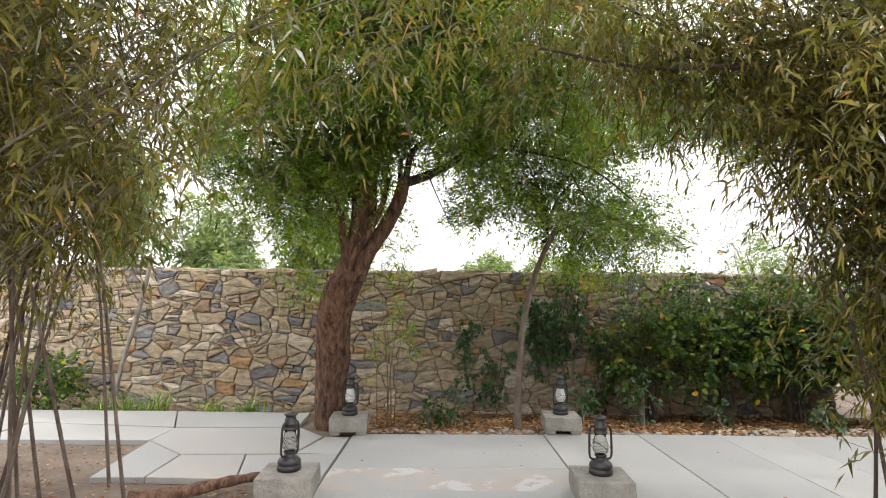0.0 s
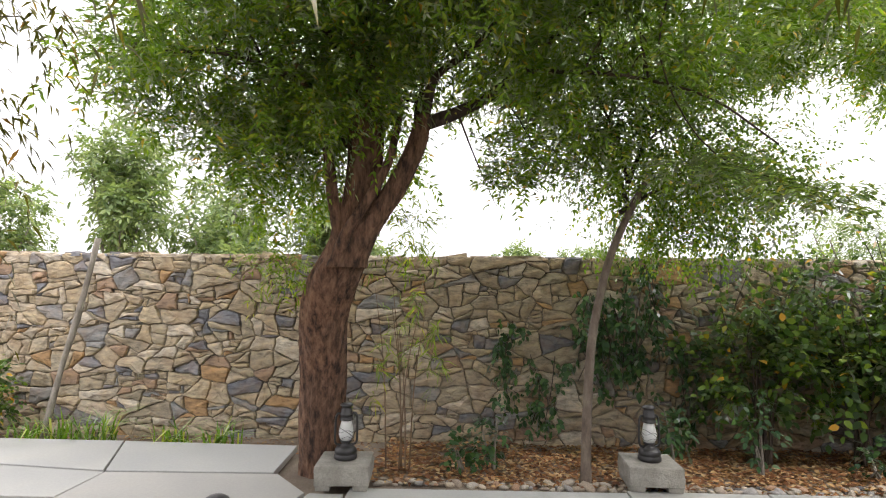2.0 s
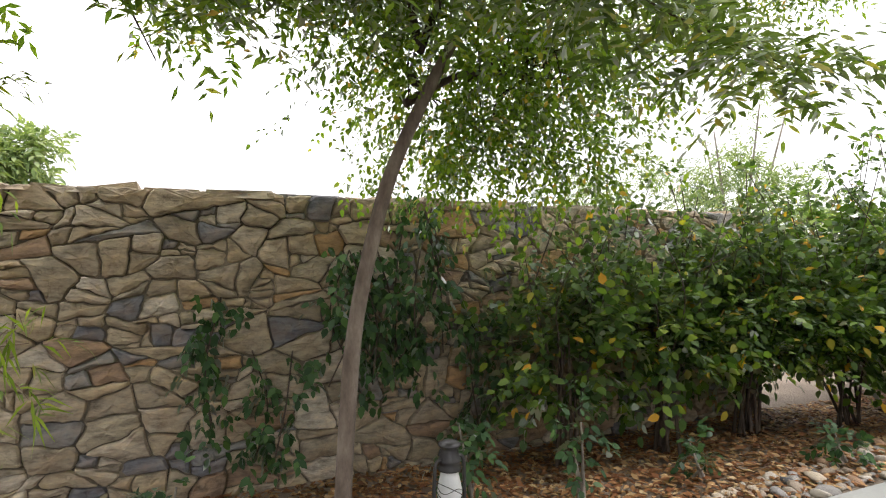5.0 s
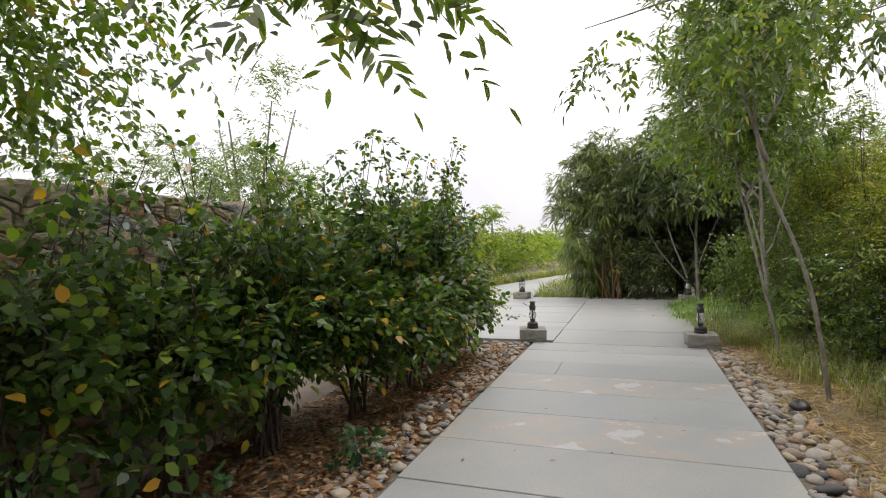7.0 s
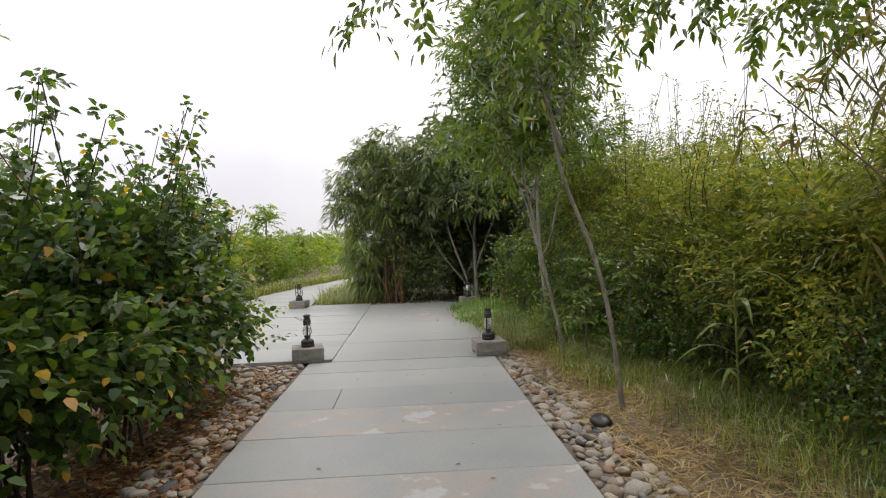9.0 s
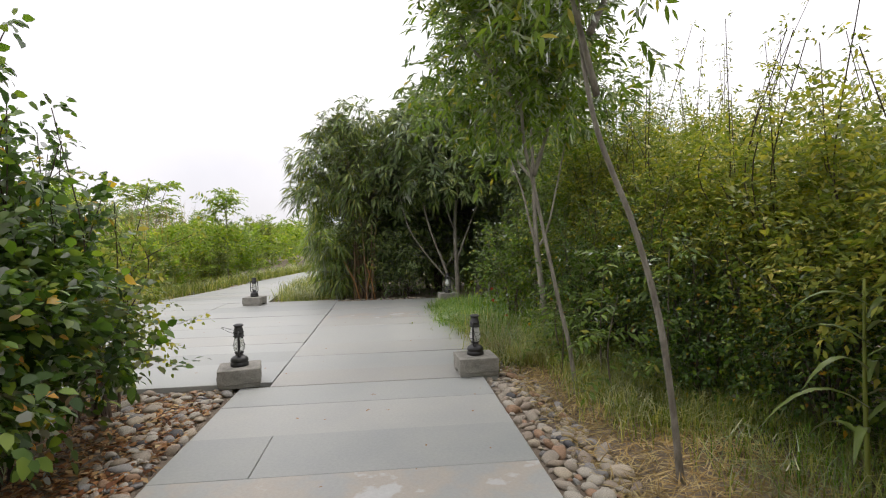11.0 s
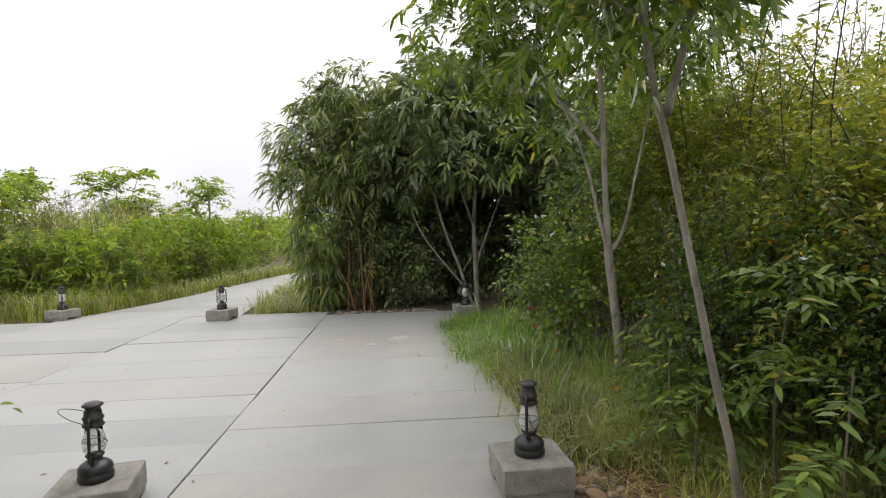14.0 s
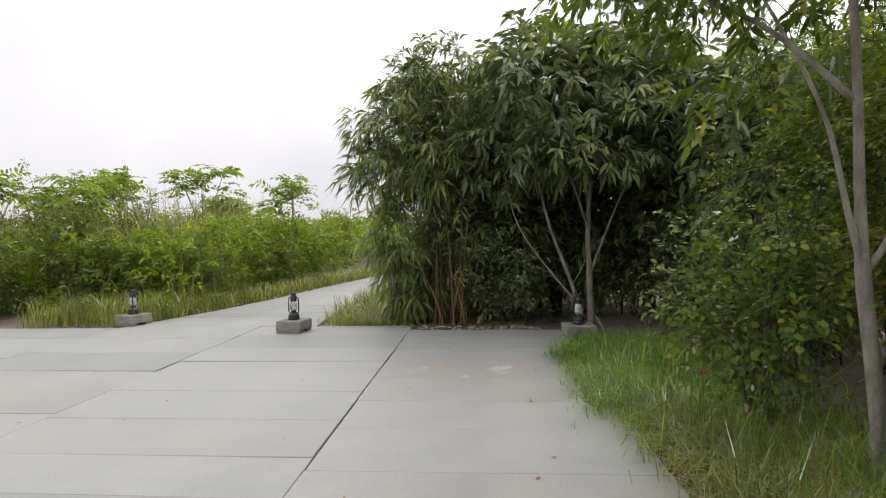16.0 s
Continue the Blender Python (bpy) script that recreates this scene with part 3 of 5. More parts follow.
def build_wall():
    wall = tagged(new("wall_north"), "dry-laid rubble stone wall of tan, grey and ochre stones", "stone wall", kind="structure")
    core = Build()
    xs = np.linspace(WALL_X0 + 0.02, WALL_X1 - 0.02, 60)
    tops = [WALL_TOP - 0.03 + 0.012 * noise.noise(Vector((x * 2, 3, 0))) for x in xs]
    v, f = [], []
    for x, z in zip(xs, tops):
        v += [(x, WALL_Y + 0.005, WALL_BASE), (x, WALL_Y + 0.005, z), (x, WALL_Y + 0.42, z), (x, WALL_Y + 0.42, WALL_BASE)]
    for i in range(len(xs) - 1):
        for k in range(4):
            a, b = i * 4 + k, i * 4 + (k + 1) % 4
            f.append((a, a + 4, b + 4, b))
    f += [(0, 1, 2, 3), tuple(len(v) - 4 + k for k in (3, 2, 1, 0))]
    core.add(v, f)
    part("core", core.mesh("core", M_MORTAR), wall, "dark mortar and rubble heart of the wall")
    rng = random.Random(11)
    rest = Build()
    n = 0
    for cell in rubble_cells(WALL_X1 - WALL_X0, WALL_TOP - WALL_BASE):
        s = stone_verts(cell, rng)
        if not s:
            continue
        v, f, c = s
        x = WALL_X0 + c[0]
        if -2.7 < x < 2.6 and n < 330 and len(f) > 44:
            n += 1
            ob = part("stone", raw_mesh("stone", [(a - c[0], b, z - c[1]) for a, b, z in v], f, M_STONE), wall)
            ob.location = (x, WALL_Y, WALL_BASE + c[1])
        else:
            rest.add([(WALL_X0 + a, WALL_Y + b, WALL_BASE + z) for a, b, z in v], f)
    ob = part("stonework", rest.mesh("stonework", M_STONE_J), wall)
    tagged(ob, kind="stuff")
    # end face and cap stones
    cap = Build()
    x = WALL_X0
    while x < WALL_X1 - 0.1:
        w = min(rng.uniform(0.18, 0.5), WALL_X1 - x)
        h = rng.uniform(0.0, 0.02)
        j = [rng.gauss(0, 0.012) for _ in range(8)]
        x2 = x + w - 0.012
        z0, z1 = WALL_TOP - 0.04, WALL_TOP + h
        cap.add([(x, WALL_Y - 0.02 + j[0], z0), (x2, WALL_Y - 0.02 + j[1], z0), (x2, WALL_Y + 0.43, z0), (x, WALL_Y + 0.43, z0),
                 (x + 0.015, WALL_Y + j[2], z1 + j[3]), (x2 - 0.015, WALL_Y + j[4], z1 + j[5]), (x2 - 0.015, WALL_Y + 0.41, z1 + j[6]), (x + 0.015, WALL_Y + 0.41, z1 + j[7])],
                [(0, 3, 2, 1), (4, 5, 6, 7), (0, 1, 5, 4), (1, 2, 6, 5), (2, 3, 7, 6), (3, 0, 4, 7)])
        x += w
    tagged(part("capping", cap.mesh("capping", M_STONE_J), wall, "flat capping stones along the wall top"), kind="stuff")
    end = Build()
    z = WALL_BASE
    while z < WALL_TOP - 0.05:
        h = min(rng.uniform(0.1, 0.26), WALL_TOP - z)
        y = WALL_Y
        while y < WALL_Y + 0.42:
            w = min(rng.uniform(0.12, 0.25), WALL_Y + 0.42 - y)
            p = rng.uniform(0.0, 0.03)
            a, b, c2, d2 = y + 0.006, y + w - 0.006, z + 0.006, z + h - 0.006
            end.add([(WALL_X1 - 0.03, a, c2), (WALL_X1 - 0.03, b, c2), (WALL_X1 - 0.03, b, d2), (WALL_X1 - 0.03, a, d2),
                     (WALL_X1 + p, a + 0.012, c2 + 0.012), (WALL_X1 + p, b - 0.012, c2 + 0.012), (WALL_X1 + p, b - 0.012, d2 - 0.012), (WALL_X1 + p, a + 0.012, d2 - 0.012)],
                    [(4, 5, 6, 7), (0, 1, 5, 4), (1, 2, 6, 5), (2, 3, 7, 6), (3, 0, 4, 7)])
            y += w
        z += h
    tagged(part("quoins", end.mesh("quoins", M_STONE_J), wall, "squared stones at the wall's open end"), kind="stuff")


# ---- lantern and block ----
def block_mesh():
    """A rough-hewn grey block with a slot cut under it, so that it stands on two feet."""
    n = 9
    w, h = 0.39, 0.175
    bm = bmesh.new()
    bmesh.ops.create_cube(bm, size=1)
    bmesh.ops.scale(bm, vec=(w, w, h - 0.035), verts=bm.verts)
    bmesh.ops.translate(bm, vec=(0, 0, 0.035 + (h - 0.035) / 2), verts=bm.verts)
    bmesh.ops.bevel(bm, geom=list(bm.edges), offset=0.006, segments=1, affect="EDGES")
    bmesh.ops.subdivide_edges(bm, edges=[e for e in bm.edges if e.calc_length() > 0.1], cuts=n, use_grid_fill=True)
    for v in bm.verts:
        k = 0.007 if v.co.z < h - 0.01 else 0.0015
        v.co += Vector((noise.noise(v.co * 22), noise.noise(v.co * 22 + Vector((9, 0, 0))), 0.3 * noise.noise(v.co * 22 + Vector((0, 9, 0))))) * k
    me = bpy.data.meshes.new("block")
    bm.to_mesh(me)
    bm.free()
    me.materials.append(M_BLOCK)
    foot = Build()
    foot.add([(-0.05, -0.187, 0), (0.05, -0.187, 0), (0.05, 0.187, 0), (-0.05, 0.187, 0), (-0.055, -0.19, 0.042), (0.055, -0.19, 0.042), (0.055, 0.19, 0.042), (-0.055, 0.19, 0.042)],
             [(0, 3, 2, 1), (4, 5, 6, 7), (0, 1, 5, 4), (1, 2, 6, 5), (2, 3, 7, 6), (3, 0, 4, 7)])
    return me, foot.mesh("foot", M_BLOCK)


BLOCK, FOOT = block_mesh()


def stone_block(x, y, turn):
    b = thing("stone_block", (x, y, 0.003), "rough grey stone block with a slot cut underneath", "stone block", "lantern blocks")
    b.rotation_euler = (0, 0, radians(turn))
    part("body", BLOCK, b)
    for sx in (-1, 1):
        part("foot", FOOT, b).location = (sx * 0.135, 0, 0)
    return b


def lantern_meshes():
    m = {}
    b = Build()
    b.lathe([(0.078, 0), (0.085, 0.006), (0.086, 0.03), (0.079, 0.037), (0.079, 0.045), (0.083, 0.05), (0.081, 0.07), (0.07, 0.085), (0.052, 0.096), (0.04, 0.102), (0.034, 0.112), (0.034, 0.122)])
    m["tank"] = b.mesh("tank", M_IRON, True)
    b = Build()
    b.lathe([(0.036, 0.12), (0.043, 0.124), (0.046, 0.132), (0.03, 0.14), (0.012, 0.146)], 20)
    m["burner"] = b.mesh("burner", M_IRON, True)
    for k, mt in (("clear", M_GLASS), ("frost", M_FROST)):
        b = Build()
        prof = [(0.034, 0.133), (0.047, 0.15), (0.055, 0.175), (0.056, 0.195), (0.05, 0.225), (0.043, 0.255), (0.037, 0.285)]
        b.lathe(prof + [(r - 0.003, z) for r, z in prof[::-1]], 24)
        b.f = b.f[:-2]
        m[k] = b.mesh("globe", mt, True)
    b = Build()
    b.lathe([(0.04, 0.28), (0.052, 0.284), (0.053, 0.292), (0.046, 0.298), (0.046, 0.318), (0.051, 0.323), (0.051, 0.331), (0.043, 0.338), (0.041, 0.362), (0.036, 0.37), (0.036, 0.382), (0.05, 0.39), (0.05, 0.396), (0.03, 0.408), (0.006, 0.411)])
    m["chimney"] = b.mesh("chimney", M_IRON, True)
    b = Build()
    b.tube(smooth_line([(0.03, 0, 0.1), (0.07, 0, 0.108), (0.082, 0, 0.14), (0.082, 0, 0.22), (0.078, 0, 0.3), (0.066, 0, 0.33), (0.045, 0, 0.332)], 18), [0.0085] * 18, 8)
    m["side_tube"] = b.mesh("side_tube", M_IRON, True)
    b = Build()
    for z, r in ((0.16, 0.053), (0.205, 0.057)):
        b.tube([(r * math.cos(a), r * math.sin(a), z + 0.01 * math.sin(3 * a)) for a in np.linspace(0, 2 * math.pi, 25)], [0.0016] * 25, 4)
    for s in (1, -1):
        b.tube(smooth_line([(0.06, 0.02 * s, 0.15), (0.02, 0.056 * s, 0.19), (-0.045, 0.04 * s, 0.23), (-0.06, 0.0, 0.235)], 12), [0.0016] * 12, 4)
    m["guard_wire"] = b.mesh("guard_wire", M_IRON)
    b = Build()
    b.tube(smooth_line([(0.086, 0, 0), (0.08, 0.09, 0), (0.04, 0.155, 0), (0, 0.17, 0), (-0.04, 0.155, 0), (-0.08, 0.09, 0), (-0.086, 0, 0)], 26), [0.002] * 26, 5)
    m["bail"] = b.mesh("bail", M_IRON)
    return m


LANTERN = lantern_meshes()


def lantern(x, y, z, turn, frost, bail):
    o = thing("hurricane_lantern", (x, y, z), "black hurricane lantern with %s glass globe on a stone block" % ("frosted white" if frost else "clear"), "lantern", "path lanterns")
    o.rotation_euler = (0, 0, radians(turn))
    for k in ("tank", "burner", "chimney", "guard_wire"):
        part(k, LANTERN[k], o)
    part("globe", LANTERN["frost" if frost else "clear"], o, "frosted white glass" if frost else "clear glass")
    for s in (0, 180):
        part("side_tube", LANTERN["side_tube"], o).rotation_euler = (0, 0, radians(s))
    h = part("bail", LANTERN["bail"], o, "thin wire carrying handle")
    h.location, h.rotation_euler = (0, 0, 0.31), (radians(bail), 0, 0)


def build_lanterns():
    for x, y, turn, lturn, frost, bail in ((-1.1, 4.08, 3, 60, False, -100), (1.15, 4.07, -3, 5, False, -95), (-0.99, 6.02, 4, 18, True, -95), (1.31, 6.17, -3, 12, True, -95),
                                           (9.37, 6.07, 12, 12, False, 25), (9.37, 3.75, 3, -22, True, -100), (15.95, 7.5, -8, 80, False, -95), (15.4, 3.38, 4, 40, True, -95), (16.65, 10.5, -18, 30, True, -95)):
        stone_block(x, y, turn)
        lantern(x, y, 0.179, lturn, frost, bail)


# ---- river stones along the path ----
def cobble_meshes():
    out = []
    for s in range(10):
        bm = bmesh.new()
        bmesh.ops.create_icosphere(bm, subdivisions=2, radius=1)
        off = Vector((s * 7.3, 1, 2))
        for v in bm.verts:
            v.co *= 1 + 0.42 * noise.noise(v.co * 1.1 + off) + 0.14 * noise.noise(v.co * 2.6 + off)
            v.co.z *= 0.6
        me = bpy.data.meshes.new("river_stone")
        bm.to_mesh(me)
        bm.free()
        me.materials.append(M_COBBLE)
        me.polygons.foreach_set("use_smooth", [True] * len(me.polygons))
        out.append(me)
    return out


def build_cobbles():
    kinds = cobble_meshes()
    rng = random.Random(5)

    def border(label, spots):
        o = tagged(new("stone_border"), label, "stone edging", kind="structure")
        put = []
        for x, y, big in spots:
            r = rng.choice((0.022, 0.032, 0.04, 0.048, 0.06)) * rng.uniform(0.85, 1.15) * big
            if any((x - a) ** 2 + (y - b) ** 2 < (0.82 * (r + q)) ** 2 for a, b, q in put[-160:]):
                continue
            put.append((x, y, r))
            s = part("river_stone", kinds[rng.randrange(10)], o)
            s.location = (x, y, max(ground_height(x, y), -0.075) + r * 0.35)
            s.rotation_euler = (rng.gauss(0, 0.25), rng.gauss(0, 0.25), rng.uniform(0, 6.28))
            s.scale = (r * rng.uniform(0.95, 1.5), r * rng.uniform(0.8, 1.1), r * rng.uniform(0.8, 1.1))
    border("river stones edging the bed beside the path", [(x, rng.uniform(6.1, 6.17 + 0.32 * min(1, max(0.1, (x - 2.0) / 2.0))), 1.0) for x in sorted(rng.uniform(-0.75, 9.35) for _ in range(2600))] + [(rng.uniform(8.2, 9.25), rng.uniform(6.1, 6.95), 1.2) for _ in range(260)])
    border("river stones edging the grass beside the path", [(x, rng.uniform(3.24, 3.66), 1.0) for x in sorted(rng.uniform(1.9, 9.9) for _ in range(2600))])
    border("small stones edging the court", [(16.2 + rng.uniform(0, 0.3), y, 0.8) for y in sorted(rng.uniform(3.7, 7.2) for _ in range(160))])
    border("small stones edging the lane", [(17 + (k - 0.0) * 0.1, 10.4 - 0.155 * k * 0.1 * 1.6 + rng.uniform(0, 0.25), 0.9) for k in range(90)])
    me = raw_mesh("black_stone", [tuple(v.co * 0.085) for v in kinds[3].vertices], [tuple(p.vertices) for p in kinds[3].polygons], M_IRON, True)
    o = tagged(new("black_stone", me), "smooth black river stone beside the path", "stone")
    o.location = (6.42, 3.3, 0.02)


# ---- litter, straw, grass ----
def scatter_leaves(name, label, pts, material, ln, wd, lift=0.012, flat=0.25, kind="stuff", category="leaf litter"):
    n = len(pts)
    p = np.array([(x, y, ground_height(x, y) + lift) for x, y in pts]) + RNG.uniform(0, 0.02, (n, 1)) * np.array([0, 0, 1])
    a = RNG.uniform(0, 2 * math.pi, n)
    d = unit(np.stack([np.cos(a), np.sin(a), RNG.normal(0, flat * 0.6, n)], 1))
    nr = unit(np.stack([RNG.normal(0, flat, n), RNG.normal(0, flat, n), np.ones(n)], 1))
    s = RNG.uniform(0.5, 1.4, n)
    ob = new(name, quads_mesh(name, leaf_quads(p, d, nr, ln * s, wd * s, 0.2, 0.05), material))
    return tagged(ob, label, category, kind=kind)


def fallen_leaves():
    """A few dry leaves lying on the paving."""
    pts = np.concatenate([rect_pts(34, 1.5, 9.0, 3.8, 6.0), rect_pts(20, -0.8, 1.0, 4.3, 5.9), rect_pts(26, 9.6, 15.5, 3.8, 9.0)])
    for x, y in pts:
        a = RNG.uniform(0, 6.28)
        s = RNG.uniform(0.02, 0.05)
        q = leaf_quads(np.zeros((1, 3)), np.array([[math.cos(a), math.sin(a), 0.05]]), np.array([[0, 0.1, 1.0]]), np.array([s]), np.array([s * 0.45]), 0.12, 0.0, True)
        o = new("fallen_leaf", quads_mesh("fallen_leaf", q, M_MULCH))
        o.location = (x, y, 0.006)
        tagged(o, "small dry fallen leaf lying on the slate paving", "leaf", "fallen leaves")


def blades(pts, h, w, lean=0.35, base=None):
    n = len(pts)
    p = np.array([(x, y, ground_height(x, y) - 0.01) for x, y in pts])
    a = RNG.uniform(0, 2 * math.pi, n)
    out = np.stack([np.cos(a), np.sin(a), np.zeros(n)], 1)
    side = np.stack([-np.sin(a), np.cos(a), np.zeros(n)], 1)
    hh = (h * RNG.uniform(0.45, 1.25, n))[:, None]
    ww = (w * RNG.uniform(0.7, 1.2, n))[:, None]
    k = (lean * RNG.uniform(0.2, 2.2, n))[:, None]
    up = np.array([0, 0, 1.0])
    m1 = p + out * hh * k * 0.3 + up * hh * 0.6
    tip = p + out * hh * k + up * hh * (1.0 - 0.25 * k)
    q1 = np.stack([p - side * ww * 0.5, p + side * ww * 0.5, m1 + side * ww * 0.42, m1 - side * ww * 0.42], 1)
    q2 = np.stack([m1 - side * ww * 0.42, m1 + side * ww * 0.42, tip + side * ww * 0.05, tip - side * ww * 0.05], 1)
    return np.concatenate([q1, q2])


def grass(name, label, pts, h, w, material, lean=0.35, category="grass"):
    return tagged(new(name, quads_mesh(name, blades(pts, h, w, lean), material)), label, category, kind="stuff")


def rect_pts(n, x0, x1, y0, y1, rough=0.0):
    x, y = RNG.uniform(x0, x1, n), RNG.uniform(y0, y1, n)
    return np.stack([x + RNG.normal(0, rough, n), y + RNG.normal(0, rough, n)], 1)


# ---- trees ----
def bark_trunk(path, radii, sides, ridges, depth, seed, rings=70):
    """A trunk with long ridges and knots."""
    c = smooth_line(path, rings)
    r = np.interp(np.linspace(0, 1, rings), np.linspace(0, 1, len(radii)), radii)
    v = []
    for i in range(rings):
        t = i / (rings - 1)
        z = c[i][2]
        for k in range(sides):
            a = 2 * math.pi * k / sides + 0.25 * math.sin(z * 1.3 + seed)
            q = Vector((math.cos(a) * ridges, math.sin(a) * ridges, z * (1.6 if ridges < 5 else 3.6) + seed))
            furrow = 0.35 - 1.6 * abs(noise.noise(q)) if ridges >= 5 else noise.noise(q)
            rr = r[i] * (1 + depth * furrow + depth * 0.5 * noise.noise(q * 2.3) + 0.1 * noise.noise(Vector((math.cos(a), math.sin(a), z * 2 + seed))))
            rr *= 1 + 0.2 * max(0, 0.06 - t) / 0.06
            ang = 2 * math.pi * k / sides
            v.append((c[i][0] + rr * math.cos(ang), c[i][1] + rr * math.sin(ang), z))
    f = [(i * sides + k, i * sides + (k + 1) % sides, (i + 1) * sides + (k + 1) % sides, (i + 1) * sides + k) for i in range(rings - 1) for k in range(sides)]
    f.append(tuple(range((rings - 1) * sides, rings * sides)))
    return v, f


def limb(parent, pts, r0, r1, material, name="limb", sides=8):
    b = Build()
    c = smooth_line(pts, 16)
    n = [noise.noise(Vector(p) * 3) for p in c]
    c = [(p[0] + 0.25 * r0 * k, p[1], p[2] + 0.25 * r0 * k) for p, k in zip(c, n)]
    b.tube(c, list(np.linspace(r0, r1, 16)), sides)
    return part(name, b.mesh(name, material, True), parent)


def twigs(name, parent, starts, targets, r, material):
    """Thin branches from points along limbs to points in the crown, as one part."""
    b = Build()
    starts = np.array(starts, float)
    for t in targets:
        s = starts[np.argmin(np.linalg.norm(starts - t, axis=1))]
        mid = (s + t) / 2 + RNG.normal(0, 0.08, 3) + np.array([0, 0, 0.1])
        b.tube(smooth_line([s, mid, t], 6), list(np.linspace(r, r * 0.25, 6)), 4, False)
    ob = part(name, b.mesh(name, material, True), parent)
    return tagged(ob, kind="stuff")


def build_neem():
    t = thing("neem_tree", (0, 0, 0), "large neem tree with furrowed reddish-brown forked trunk", "tree")
    v, f = bark_trunk([(-1.27, 6.44, -0.16), (-1.26, 6.42, 0.05), (-1.24, 6.25, 0.66), (-1.19, 6.05, 1.2), (-1.09, 5.92, 1.53), (-0.99, 5.87, 1.73), (-0.93, 5.84, 1.93), (-0.87, 5.82, 2.23), (-0.86, 5.82, 2.62), (-0.885, 5.8, 3.01), (-0.88, 5.78, 3.45), (-0.86, 5.7, 4.6)],
                      [0.2, 0.19, 0.18, 0.18, 0.195, 0.175, 0.155, 0.13, 0.135, 0.13, 0.105, 0.04], 80, 8.0, 0.1, 3, 150)
    part("trunk", raw_mesh("trunk", v, f, M_BARK_RED, True), t)
    v, f = bark_trunk([(-0.95, 5.8, 1.6), (-0.83, 5.75, 1.86), (-0.62, 5.75, 2.18), (-0.48, 5.75, 2.48), (-0.42, 5.74, 2.72)], [0.11, 0.105, 0.09, 0.075, 0.058], 36, 6.0, 0.09, 5)
    part("limb", raw_mesh("limb", v, f, M_BARK_RED, True), t)
    v, f = bark_trunk([(-1.04, 5.7, 1.6), (-0.93, 5.63, 1.86), (-0.78, 5.62, 2.1), (-0.66, 5.65, 2.36), (-0.58, 5.65, 2.7)], [0.055, 0.045, 0.04, 0.034, 0.02], 18, 4.0, 0.08, 9)
    part("limb", raw_mesh("limb", v, f, M_BARK_RED, True), t)
    v, f = bark_trunk([(-1.02, 5.75, 1.8), (-1.07, 5.72, 2.1), (-1.11, 5.7, 2.41), (-1.2, 5.65, 2.7), (-1.35, 5.6, 3.1)], [0.05, 0.042, 0.036, 0.03, 0.02], 18, 4.0, 0.08, 13)
    part("limb", raw_mesh("limb", v, f, M_BARK_RED, True), t)
    limbs = [[(-0.43, 5.75, 2.66), (-0.21, 5.74, 2.73), (0.05, 5.72, 2.85), (0.27, 5.7, 3.04), (0.7, 5.6, 3.4), (1.3, 5.5, 3.65)], [(-0.42, 5.73, 2.68), (-0.33, 5.7, 3.0), (-0.03, 5.6, 3.2), (0.3, 5.5, 3.6)],
             [(-1.0, 5.8, 2.75), (-1.4, 5.7, 3.0), (-1.9, 5.6, 3.15), (-2.5, 5.5, 3.1)], [(-0.94, 5.75, 3.1), (-1.4, 5.4, 3.6), (-1.9, 5.0, 3.9)],
             [(-0.93, 5.75, 3.3), (-0.7, 5.3, 3.8), (-0.4, 4.6, 4.0)], [(0.26, 5.7, 3.04), (0.9, 5.55, 2.95), (1.5, 5.45, 2.75), (1.9, 5.35, 2.4)],
             [(-0.93, 5.84, 2.5), (-1.35, 6.2, 2.8), (-1.7, 6.6, 3.3)], [(-0.47, 5.76, 2.55), (-0.5, 6.1, 2.9), (-0.5, 6.6, 3.3)], [(1.2, 5.5, 3.62), (2.2, 5.9, 3.85), (3.2, 6.4, 3.95), (4.4, 6.9, 4.0)]]
    starts = []
    for k, pts in enumerate(limbs):
        limb(t, pts, 0.058 if k == 0 else 0.018 if k == 5 else 0.04, 0.006 if k == 5 else 0.012, M_BARK_DARK)
        starts += list(smooth_line(pts, 14)[3:])
    blobs = [(-1.0, 5.9, 4.0, 1.7, 1.6, 1.1), (-2.1, 5.7, 3.15, 0.7, 0.8, 0.6), (-1.95, 6.0, 2.5, 0.45, 0.5, 0.4), (-1.0, 6.4, 2.85, 0.7, 0.5, 0.5), (-1.2, 5.5, 3.0, 0.6, 0.3, 0.45), (0.35, 5.8, 3.6, 1.1, 1.1, 0.75), (1.1, 5.7, 3.2, 0.7, 0.6, 0.5), (0.45, 6.2, 2.8, 0.55, 0.5, 0.42),
             (-0.6, 4.6, 3.9, 1.6, 1.0, 0.8), (-1.75, 6.2, 2.55, 0.5, 0.5, 0.45), (-1.3, 5.6, 3.1, 0.8, 0.5, 0.5), (0.35, 6.3, 2.2, 0.3, 0.3, 0.3), (0.9, 4.9, 4.0, 0.9, 0.8, 0.6),
             (-0.2, 5.0, 4.6, 1.7, 1.3, 0.7), (2.2, 6.0, 3.85, 0.9, 0.9, 0.45), (3.3, 6.5, 3.85, 0.9, 0.8, 0.45), (1.9, 7.0, 3.7, 0.8, 0.7, 0.45), (4.3, 6.9, 3.95, 0.8, 0.7, 0.45)]
    me = crown("crown", blobs, 16500, M_NEEM, 0.28, 7, 0.064, 0.02, 0.6, 0.2, 0.08, 0.95, 0.35, 330, False, 0.2)
    line = smooth_line([(1.1, 5.45, 2.34), (1.5, 5.35, 2.28), (1.85, 5.25, 2.16), (2.15, 5.2, 2.04)], 20)
    p0 = line[RNG.integers(0, 20, 110)] + RNG.normal(0, 0.04, (110, 3))
